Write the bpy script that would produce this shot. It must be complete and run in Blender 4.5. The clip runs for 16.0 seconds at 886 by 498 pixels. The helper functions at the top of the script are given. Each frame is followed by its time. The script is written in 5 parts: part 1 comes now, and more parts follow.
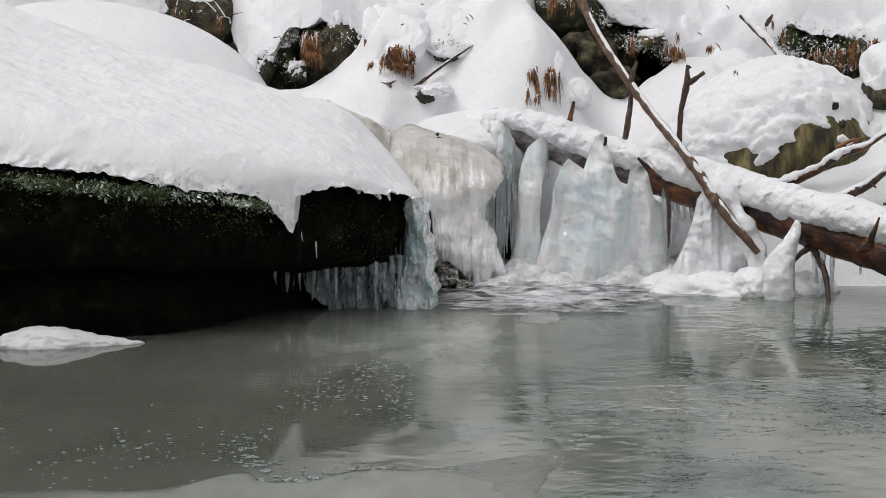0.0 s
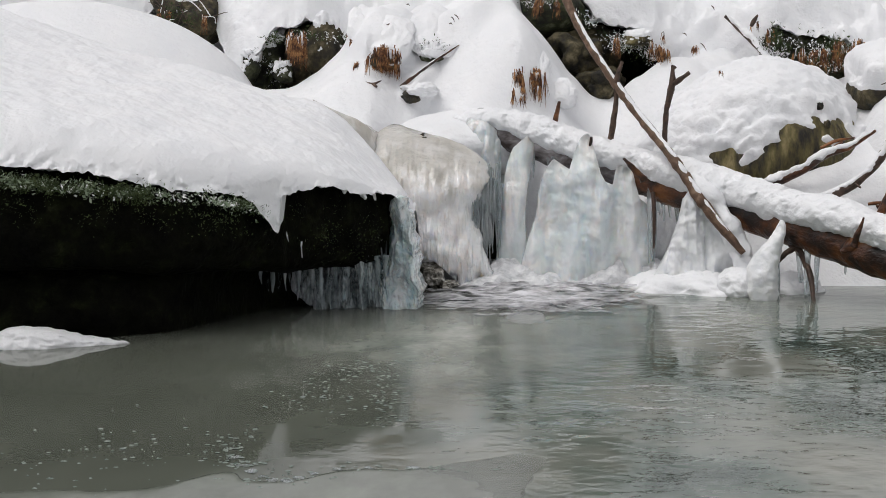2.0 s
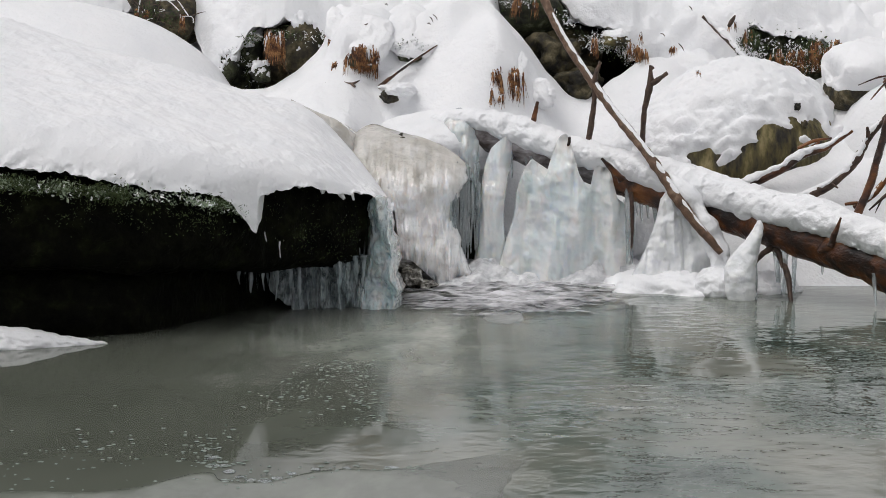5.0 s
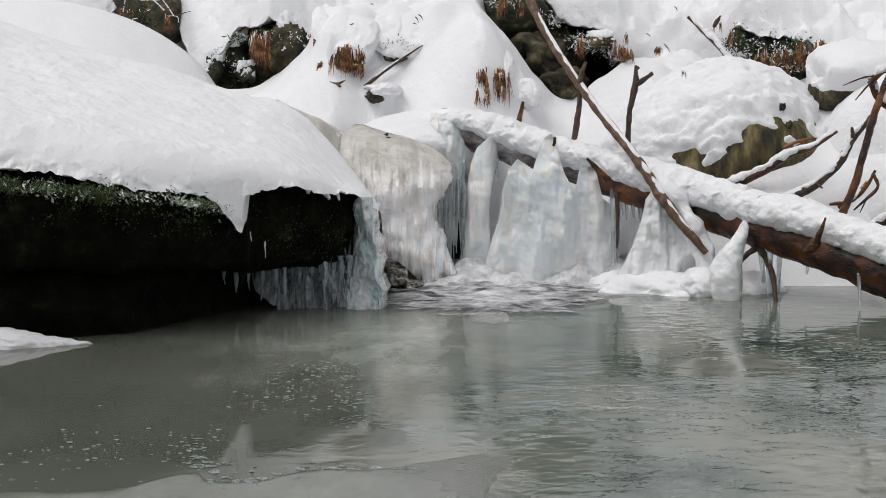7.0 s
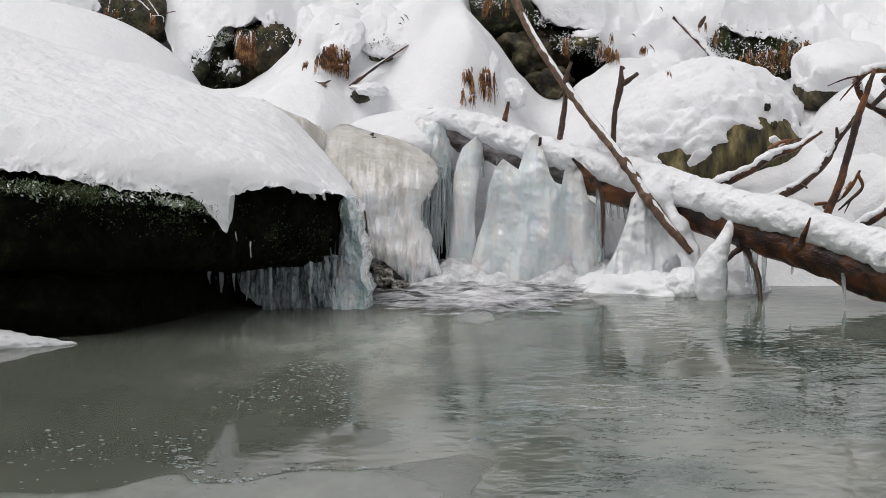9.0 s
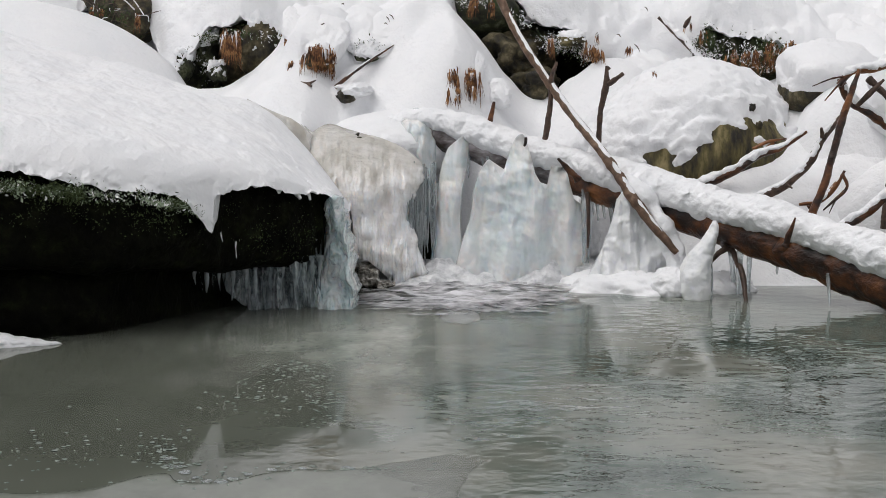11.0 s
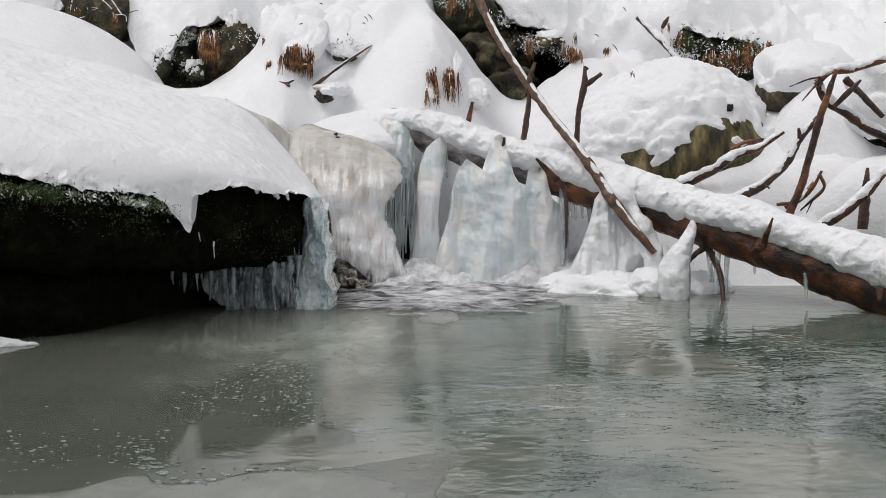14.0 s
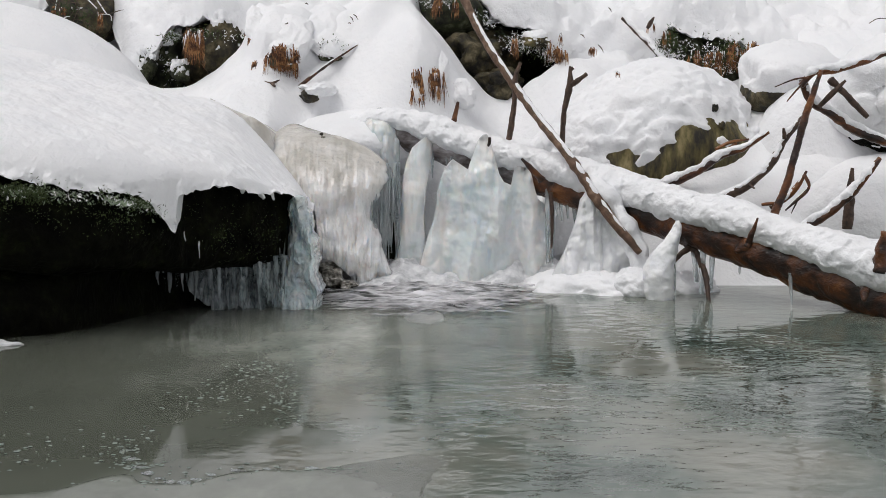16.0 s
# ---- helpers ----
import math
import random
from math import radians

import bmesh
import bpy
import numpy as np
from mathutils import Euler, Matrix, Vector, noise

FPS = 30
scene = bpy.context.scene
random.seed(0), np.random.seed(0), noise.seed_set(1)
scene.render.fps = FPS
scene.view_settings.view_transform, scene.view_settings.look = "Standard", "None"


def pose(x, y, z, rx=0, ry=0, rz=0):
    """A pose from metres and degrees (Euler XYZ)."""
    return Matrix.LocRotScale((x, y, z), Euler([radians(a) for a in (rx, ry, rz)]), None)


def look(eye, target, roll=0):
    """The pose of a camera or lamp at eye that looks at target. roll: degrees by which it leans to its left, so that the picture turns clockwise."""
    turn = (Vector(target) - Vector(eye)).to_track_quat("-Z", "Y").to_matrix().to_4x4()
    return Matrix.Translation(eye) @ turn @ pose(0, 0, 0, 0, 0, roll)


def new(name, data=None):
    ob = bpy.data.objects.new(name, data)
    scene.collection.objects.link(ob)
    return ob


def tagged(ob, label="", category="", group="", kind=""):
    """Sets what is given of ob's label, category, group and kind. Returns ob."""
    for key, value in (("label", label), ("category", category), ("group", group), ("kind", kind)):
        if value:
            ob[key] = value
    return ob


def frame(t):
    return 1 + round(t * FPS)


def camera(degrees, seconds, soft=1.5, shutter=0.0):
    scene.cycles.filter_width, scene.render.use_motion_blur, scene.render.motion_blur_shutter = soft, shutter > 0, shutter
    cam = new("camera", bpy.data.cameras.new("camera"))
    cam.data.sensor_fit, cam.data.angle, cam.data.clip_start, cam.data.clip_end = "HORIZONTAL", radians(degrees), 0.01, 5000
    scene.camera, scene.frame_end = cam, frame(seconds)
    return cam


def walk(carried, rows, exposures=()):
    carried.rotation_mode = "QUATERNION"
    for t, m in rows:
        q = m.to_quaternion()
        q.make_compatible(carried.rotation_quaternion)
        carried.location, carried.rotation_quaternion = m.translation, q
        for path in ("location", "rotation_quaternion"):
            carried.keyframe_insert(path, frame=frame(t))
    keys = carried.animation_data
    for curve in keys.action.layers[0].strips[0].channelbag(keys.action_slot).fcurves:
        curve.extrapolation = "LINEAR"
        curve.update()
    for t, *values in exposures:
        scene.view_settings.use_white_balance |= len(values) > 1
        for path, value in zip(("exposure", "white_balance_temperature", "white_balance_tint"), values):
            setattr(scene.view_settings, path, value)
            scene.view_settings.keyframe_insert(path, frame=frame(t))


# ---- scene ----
LENS, EYE, TILT = 30.0, 0.718, -6.648
cam = camera(LENS, 16.0, soft=0.6)
ROWS = [(t, (t - 8.0) * 0.2503) for t in range(0, 17, 2)]
walk(cam, [(t, pose(0, 0, EYE, 90 + TILT, 0, 0) @ pose(0, 0, 0, 0, -turn, 0)) for t, turn in ROWS], exposures=[(0, -0.5, 6500, 11), (16, -0.5, 6500, 11)])

# ---- daylight: a bright overcast sky over a narrow valley ----
world = bpy.data.worlds.new("overcast_sky")
scene.world = world
world.use_nodes = True
wn, wl = world.node_tree.nodes, world.node_tree.links
sky = wn.new("ShaderNodeTexSky")
sky.sky_type, sky.sun_disc = "NISHITA", False
sky.sun_elevation, sky.sun_rotation = radians(66), radians(-117)
sky.air_density, sky.dust_density = 1.0, 4.0
pale = wn.new("ShaderNodeHueSaturation")
pale.inputs["Saturation"].default_value = 0.12
wl.new(sky.outputs["Color"], pale.inputs["Color"])
wl.new(pale.outputs["Color"], wn["Background"].inputs["Color"])
wn["Background"].inputs["Strength"].default_value = 0.15
sun_data = bpy.data.lights.new("sun", "SUN")
sun_data.energy, sun_data.angle, sun_data.color = 1.0, radians(40), (1.0, 0.97, 0.93)
sun = new("sun", sun_data)
sun.matrix_world = look((-3.0, -1.5, 7.6), (0, 0, 0))


# ---- noise ----
def cells(i, j, k, seed):
    n = (i * 73856093) ^ (j * 19349663) ^ (k * 83492791) ^ (seed * 2654435)
    n = (n ^ (n >> 13)) * 1274126177 & 0x7FFFFFFF
    n = (n ^ (n >> 16)) * 69069 & 0x7FFFFFFF
    return (n % 65536) / 32767.5 - 1


def grain(p, seed=0):
    """Smooth value noise at an N x 3 array of places, -1 to 1."""
    f = np.floor(p)
    w = p - f
    w = w * w * w * (w * (w * 6 - 15) + 10)
    i, j, k = f.astype(np.int64).T
    total = 0
    for a in (0, 1):
        for b in (0, 1):
            for c in (0, 1):
                wa = w[:, 0] if a else 1 - w[:, 0]
                wb = w[:, 1] if b else 1 - w[:, 1]
                wc = w[:, 2] if c else 1 - w[:, 2]
                total = total + wa * wb * wc * cells(i + a, j + b, k + c, seed)
    return total


SKEW = np.array(Euler((0.7, 0.5, 0.9)).to_matrix())


def fbm(p, size, octaves=3, seed=0, fall=0.5):
    """Layered noise whose largest lumps are about size metres across."""
    p = (np.asarray(p, float) / np.asarray(size, float)) @ SKEW
    total, amp = 0, 1
    for o in range(octaves):
        total = total + amp * grain(p * 2 ** o + 17.3 * o, seed + 11 * o)
        amp *= fall
    return total


def smooth(a, b, x):
    t = np.clip((x - a) / (b - a), 0, 1)
    return t * t * (3 - 2 * t)


def spline(stations, x):
    """Smooth curve through (x, values...) stations, at the places x."""
    s = np.array(stations, float)
    xs, ys = s[:, 0], s[:, 1:]
    d = np.gradient(ys, xs, axis=0) if len(xs) > 2 else np.repeat((ys[1:] - ys[:-1]) / (xs[1] - xs[0]), 2, 0)
    x = np.clip(np.asarray(x, float), xs[0], xs[-1])
    i = np.clip(np.searchsorted(xs, x) - 1, 0, len(xs) - 2)
    h = xs[i + 1] - xs[i]
    t = ((x - xs[i]) / h)[:, None]
    h = h[:, None]
    return (ys[i] * (1 + 2 * t) * (1 - t) ** 2 + d[i] * h * t * (1 - t) ** 2
            + ys[i + 1] * t * t * (3 - 2 * t) + d[i + 1] * h * t * t * (t - 1))


# ---- materials ----
def material(name, colours, size=0.1, rough=0.7, bumps=((0.02, 0.3),), squeeze=(1, 1, 1), detail=4.0, **extra):
    """A mottled surface: colours are (place, r, g, b) stops along a noise of that size; bumps are (size, depth in mm) pairs."""
    m = bpy.data.materials.new(name)
    m.use_nodes = True
    n, l = m.node_tree.nodes, m.node_tree.links
    b = n["Principled BSDF"]
    co = n.new("ShaderNodeTexCoord")
    mp = n.new("ShaderNodeMapping")
    mp.inputs["Scale"].default_value = squeeze
    l.new(co.outputs["Object"], mp.inputs["Vector"])
    tx = n.new("ShaderNodeTexNoise")
    tx.inputs["Scale"].default_value, tx.inputs["Detail"].default_value = 1 / size, detail
    tx.inputs["Roughness"].default_value = 0.62
    l.new(mp.outputs["Vector"], tx.inputs["Vector"])
    rp = n.new("ShaderNodeValToRGB")
    rp.color_ramp.elements[0].position, rp.color_ramp.elements[1].position = colours[0][0], colours[-1][0]
    for c in colours[1:-1]:
        rp.color_ramp.elements.new(c[0])
    for e, c in zip(rp.color_ramp.elements, colours):
        e.color = (*c[1:], 1)
    l.new(tx.outputs["Fac"], rp.inputs["Fac"])
    l.new(rp.outputs["Color"], b.inputs["Base Color"])
    b.inputs["Roughness"].default_value = rough
    normal = None
    for s, depth in bumps:
        t2 = n.new("ShaderNodeTexNoise")
        t2.inputs["Scale"].default_value, t2.inputs["Detail"].default_value = 1 / s, 3
        l.new(mp.outputs["Vector"], t2.inputs["Vector"])
        bp = n.new("ShaderNodeBump")
        bp.inputs["Distance"].default_value = depth / 1000
        l.new(t2.outputs["Fac"], bp.inputs["Height"])
        if normal:
            l.new(normal, bp.inputs["Normal"])
        normal = bp.outputs["Normal"]
    if normal:
        l.new(normal, b.inputs["Normal"])
    for key, value in extra.items():
        b.inputs[key.replace("_", " ")].default_value = value
    return m


SNOW = material("snow", [(0.3, 0.84, 0.85, 0.87), (0.7, 0.89, 0.89, 0.90)], 0.15, 0.65, ((0.05, 6.0), (0.02, 4.0), (0.007, 1.6)))
ICE = material("blue_white_ice", [(0.36, 0.80, 0.875, 0.90), (0.5, 0.86, 0.91, 0.93), (0.62, 0.93, 0.95, 0.955)], 0.08, 0.10, ((0.03, 3.0), (0.008, 1.6)), (1, 1, 0.45),
               IOR=1.31, Coat_Weight=0.5, Coat_Roughness=0.05, Transmission_Weight=0.15, Subsurface_Weight=0.7, Subsurface_Radius=(0.05, 0.06, 0.07), Subsurface_Scale=0.8)
COLUMN_ICE = material("glassy_blue_ice", [(0.36, 0.62, 0.76, 0.78), (0.5, 0.80, 0.88, 0.90), (0.62, 0.93, 0.955, 0.96)], 0.05, 0.06, ((0.03, 5.0), (0.009, 3.0)), (1, 1, 0.35),
                      IOR=1.31, Transmission_Weight=0.3, Subsurface_Weight=0.5, Subsurface_Radius=(0.04, 0.05, 0.06), Subsurface_Scale=0.6)
CRUSHED_ICE = material("wet_crushed_ice", [(0.36, 0.48, 0.49, 0.50), (0.5, 0.68, 0.685, 0.70), (0.64, 0.84, 0.845, 0.85)], 0.035, 0.3, ((0.025, 7), (0.009, 4), (0.004, 1.5)), (0.8, 1, 1), IOR=1.31)
GLOOM_ICE = material("grey_translucent_ice", [(0.36, 0.26, 0.32, 0.34), (0.5, 0.52, 0.59, 0.61), (0.64, 0.80, 0.86, 0.88)], 0.025, 0.08, ((0.025, 4.0), (0.008, 2.0)), (1, 1, 0.3), IOR=1.31, Transmission_Weight=0.55)
GLAZED_BARK = material("ice_glazed_grey_bark", [(0.36, 0.07, 0.055, 0.05), (0.5, 0.20, 0.18, 0.18), (0.64, 0.42, 0.40, 0.41)], 0.05, 0.15, ((0.03, 3), (0.008, 1.5)), (0.5, 1, 1), IOR=1.31)
FLECK_ICE = material("floating_ice_flecks", [(0.36, 0.12, 0.15, 0.13), (0.64, 0.30, 0.34, 0.31)], 0.015, 0.12, ((0.006, 0.5),), IOR=1.31)
WHITE_ICE = material("white_ice", [(0.36, 0.78, 0.80, 0.81), (0.5, 0.86, 0.87, 0.88), (0.64, 0.91, 0.915, 0.92)], 0.06, 0.35, ((0.04, 4), (0.012, 2.0), (0.004, 0.6)), (1, 1, 0.6),
                     IOR=1.31, Subsurface_Weight=0.3, Subsurface_Radius=(0.04, 0.04, 0.045), Subsurface_Scale=0.6)
CLEAR_ICE = material("clear_ice", [(0.3, 0.55, 0.62, 0.64), (0.7, 0.86, 0.90, 0.91)], 0.06, 0.08, ((0.02, 2), (0.006, 0.6)), (1, 1, 0.3),
                     IOR=1.31, Transmission_Weight=0.97)
MILKY_ICE = material("milky_icicle_ice", [(0.36, 0.62, 0.69, 0.71), (0.5, 0.80, 0.85, 0.865), (0.64, 0.92, 0.94, 0.945)], 0.03, 0.12, ((0.02, 2), (0.006, 0.8)), (1, 1, 0.3),
                     IOR=1.31, Transmission_Weight=0.72)


def two_toned(m, low, high, colours, weight=1.0):
    """Lets another set of colours take over above a height band, with a mottled border."""
    n, l = m.node_tree.nodes, m.node_tree.links
    b = n["Principled BSDF"]
    old = b.inputs["Base Color"].links[0].from_socket
    co, xyz, up = n.new("ShaderNodeTexCoord"), n.new("ShaderNodeSeparateXYZ"), n.new("ShaderNodeMapRange")
    l.new(co.outputs["Object"], xyz.inputs["Vector"])
    tx = n.new("ShaderNodeTexNoise")
    tx.inputs["Scale"].default_value, tx.inputs["Detail"].default_value = 12, 4
    l.new(co.outputs["Object"], tx.inputs["Vector"])
    mad = n.new("ShaderNodeMath")
    mad.operation = "MULTIPLY_ADD"
    mad.inputs[1].default_value = 0.25
    l.new(tx.outputs["Fac"], mad.inputs[0])
    l.new(xyz.outputs["Z"], mad.inputs[2])
    up.inputs["From Min"].default_value, up.inputs["From Max"].default_value = low + 0.125, high + 0.125
    l.new(mad.outputs["Value"], up.inputs["Value"])
    t2, rp, mix = n.new("ShaderNodeTexNoise"), n.new("ShaderNodeValToRGB"), n.new("ShaderNodeMix")
    t2.inputs["Scale"].default_value, t2.inputs["Detail"].default_value = 14, 5
    l.new(co.outputs["Object"], t2.inputs["Vector"])
    rp.color_ramp.elements[0].position, rp.color_ramp.elements[1].position = 0.38, 0.62
    rp.color_ramp.elements[0].color, rp.color_ramp.elements[1].color = (*colours[0], 1), (*colours[1], 1)
    l.new(t2.outputs["Fac"], rp.inputs["Fac"])
    mix.data_type = "RGBA"
    l.new(up.outputs["Result"], mix.inputs[0])
    l.new(old, mix.inputs[6])
    l.new(rp.outputs["Color"], mix.inputs[7])
    l.new(mix.outputs[2], b.inputs["Base Color"])
    return m


FALL_ICE = two_toned(material("fall_ice", [(0.36, 0.87, 0.84, 0.825), (0.5, 0.91, 0.895, 0.885), (0.64, 0.95, 0.95, 0.95)], 0.07, 0.12, ((0.03, 2.0), (0.012, 1.6), (0.005, 0.7)), (1, 1, 0.7),
                              IOR=1.31, Coat_Weight=0.6, Coat_Roughness=0.06, Transmission_Weight=0.05, Subsurface_Weight=0.9, Subsurface_Radius=(0.06, 0.055, 0.05), Subsurface_Scale=0.8), 0.28, 0.36, ((0.50, 0.48, 0.435), (0.69, 0.67, 0.635)))
# Wet moss and rock; the deep shade under overhangs is put into these blacks.
DARK_ROCK = material("wet_mossy_rock_shade_black", [(0.35, 0.0018, 0.0019, 0.0013), (0.55, 0.005, 0.0054, 0.0028), (0.66, 0.010, 0.012, 0.0045), (0.78, 0.03, 0.032, 0.015)], 0.07, 0.8,
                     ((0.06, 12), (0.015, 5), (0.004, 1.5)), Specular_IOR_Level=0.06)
MOSS_ROCK = material("mossy_brown_rock", [(0.38, 0.025, 0.020, 0.010), (0.47, 0.10, 0.080, 0.034), (0.55, 0.16, 0.135, 0.05), (0.64, 0.30, 0.25, 0.15)], 0.06, 0.75,
                     ((0.05, 10), (0.012, 4), (0.004, 1.5)))
WET_STONE = material("wet_grey_brown_stone", [(0.36, 0.05, 0.045, 0.037), (0.46, 0.16, 0.150, 0.128), (0.56, 0.33, 0.315, 0.28), (0.66, 0.58, 0.57, 0.54)], 0.02, 0.25, ((0.02, 5), (0.006, 2)))
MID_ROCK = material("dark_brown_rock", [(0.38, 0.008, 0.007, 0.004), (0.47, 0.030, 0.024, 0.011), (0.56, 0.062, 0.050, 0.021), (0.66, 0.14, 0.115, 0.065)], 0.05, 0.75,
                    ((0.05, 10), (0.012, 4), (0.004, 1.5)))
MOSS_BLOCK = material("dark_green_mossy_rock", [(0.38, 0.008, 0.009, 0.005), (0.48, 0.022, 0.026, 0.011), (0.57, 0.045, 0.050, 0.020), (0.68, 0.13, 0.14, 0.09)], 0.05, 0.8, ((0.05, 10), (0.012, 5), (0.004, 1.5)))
BARK = material("wet_brown_bark", [(0.36, 0.004, 0.003, 0.002), (0.46, 0.030, 0.010, 0.004), (0.54, 0.100, 0.031, 0.007), (0.65, 0.215, 0.080, 0.020)], 0.07, 0.3,
                ((0.03, 7), (0.010, 4), (0.004, 1.2)), (0.45, 1, 0.9), 8.0)
TWIG = material("twig_bark", [(0.3, 0.022, 0.014, 0.010), (0.55, 0.075, 0.042, 0.028), (0.75, 0.14, 0.09, 0.06)], 0.02, 0.6, ((0.012, 2), (0.004, 0.8)))
TAN_TWIG = material("tan_branch_bark", [(0.3, 0.05, 0.026, 0.014), (0.55, 0.13, 0.072, 0.042), (0.75, 0.26, 0.17, 0.11)], 0.025, 0.6, ((0.012, 2), (0.004, 0.8)))
FISSURED_ROCK = material("olive_fissured_rock", [(0.36, 0.012, 0.010, 0.006), (0.44, 0.055, 0.043, 0.016), (0.54, 0.11, 0.092, 0.030), (0.66, 0.24, 0.19, 0.085)], 0.06, 0.7,
                         ((0.05, 14), (0.014, 6), (0.004, 1.5)), (1.4, 1, 0.5))
GRASS = material("dead_grass", [(0.4, 0.045, 0.018, 0.008), (0.5, 0.17, 0.066, 0.022), (0.62, 0.42, 0.22, 0.085)], 0.02, 0.8, ())
MOSS = material("green_moss", [(0.3, 0.014, 0.023, 0.007), (0.55, 0.045, 0.068, 0.018), (0.75, 0.10, 0.12, 0.042)], 0.02, 0.9, ())
PALE_MOSS = material("frosted_pale_moss", [(0.3, 0.10, 0.14, 0.07), (0.5, 0.26, 0.33, 0.22), (0.7, 0.55, 0.60, 0.50)], 0.02, 0.9, ())
FOAM = material("foaming_water", [(0.35, 0.06, 0.063, 0.058), (0.43, 0.30, 0.30, 0.31), (0.52, 0.52, 0.515, 0.53), (0.66, 0.80, 0.79, 0.82)], 0.035, 0.3, ((0.02, 1.5), (0.006, 0.8)), (0.4, 1.0, 1), IOR=1.33)
SLUSH = material("grey_slush", [(0.35, 0.24, 0.25, 0.235), (0.65, 0.40, 0.41, 0.395)], 0.05, 0.3, ((0.03, 3), (0.008, 1.0)))


def water_material():
    """Turbid still water that turns clearer and greener towards the open side, with drifting patches of ripples."""
    m = material("grey_green_pool_water", [(0.30, 0.096, 0.105, 0.084), (0.70, 0.142, 0.153, 0.125)], 0.45, 0.045, (), (1, 0.7, 1), 2.0, IOR=1.33)
    n, l = m.node_tree.nodes, m.node_tree.links
    b = n["Principled BSDF"]
    turbid = b.inputs["Base Color"].links[0].from_socket
    co = n.new("ShaderNodeTexCoord")

    def noise_node(scale, detail, stretch=(1, 1, 1), shift=0.0):
        mp, t = n.new("ShaderNodeMapping"), n.new("ShaderNodeTexNoise")
        mp.inputs["Scale"].default_value, mp.inputs["Location"].default_value = stretch, (shift, shift, 0)
        t.inputs["Scale"].default_value, t.inputs["Detail"].default_value = scale, detail
        l.new(co.outputs["Object"], mp.inputs["Vector"])
        l.new(mp.outputs["Vector"], t.inputs["Vector"])
        return t.outputs["Fac"]

    def span(value, low, high, out_low=0.0, out_high=1.0):
        r = n.new("ShaderNodeMapRange")
        r.interpolation_type = "SMOOTHSTEP"
        for key, number in (("From Min", low), ("From Max", high), ("To Min", out_low), ("To Max", out_high)):
            r.inputs[key].default_value = number
        l.new(value, r.inputs["Value"])
        return r.outputs["Result"]

    def calc(kind, a, c):
        q = n.new("ShaderNodeMath")
        q.operation = kind
        for k, value in enumerate((a, c)):
            if isinstance(value, float):
                q.inputs[k].default_value = value
            else:
                l.new(value, q.inputs[k])
        return q.outputs["Value"]

    clear = n.new("ShaderNodeValToRGB")
    stops = [(0.34, 0.038, 0.062, 0.050), (0.44, 0.105, 0.136, 0.114), (0.53, 0.165, 0.182, 0.154), (0.64, 0.225, 0.232, 0.196)]
    for place, *_ in stops[1:-1]:
        clear.color_ramp.elements.new(place)
    for e, (place, *colour) in zip(clear.color_ramp.elements, stops):
        e.position, e.color = place, (*colour, 1)
    clear.color_ramp.elements[-1].position = stops[-1][0]
    # A patch of stronger ripples, with their dark reflections put into the water colour.
    near, reach = n.new("ShaderNodeMapping"), n.new("ShaderNodeVectorMath")
    near.vector_type, reach.operation = "TEXTURE", "LENGTH"
    near.inputs["Location"].default_value, near.inputs["Scale"].default_value = (0.354, 3.436, 0), (0.36, 0.42, 1000)
    near.inputs["Rotation"].default_value = (0, 0, -0.35)
    l.new(co.outputs["Object"], near.inputs["Vector"])
    l.new(near.outputs["Vector"], reach.inputs[0])
    ripple_reflection = span(calc("ADD", reach.outputs["Value"], calc("MULTIPLY", noise_node(6.0, 3), 0.9)), 0.75, 1.35, 1.0, 0.0)
    l.new(calc("SUBTRACT", noise_node(2.6, 4, (1.0, 0.62, 1), 3.1), calc("MULTIPLY", ripple_reflection, 0.10)), clear.inputs["Fac"])
    xyz = n.new("ShaderNodeSeparateXYZ")
    l.new(co.outputs["Object"], xyz.inputs["Vector"])
    wander = calc("MULTIPLY", noise_node(1.7, 3), 0.6)
    side = span(calc("ADD", xyz.outputs["X"], wander), -0.12, 0.42)
    mix = n.new("ShaderNodeMix")
    mix.data_type = "RGBA"
    l.new(side, mix.inputs[0])
    l.new(turbid, mix.inputs[6])
    l.new(clear.outputs["Color"], mix.inputs[7])
    l.new(mix.outputs[2], b.inputs["Base Color"])
    ripples = calc("MULTIPLY", calc("MAXIMUM", side, 0.035), span(noise_node(2.3, 3, (1, 0.55, 1), 7.7), 0.44, 0.60, 0.36, 1.3))
    ripples = calc("ADD", ripples, calc("MULTIPLY", ripple_reflection, 0.7))
    normal = None
    for s, depth in ((0.16, 6.0), (0.06, 3.2), (0.026, 0.7)):
        bp = n.new("ShaderNodeBump")
        bp.inputs["Distance"].default_value = depth / 1000
        l.new(noise_node(1 / s, 2, (1, 1.15, 1)), bp.inputs["Height"])
        l.new(ripples, bp.inputs["Strength"])
        if normal:
            l.new(normal, bp.inputs["Normal"])
        normal = bp.outputs["Normal"]
    l.new(normal, b.inputs["Normal"])
    return m


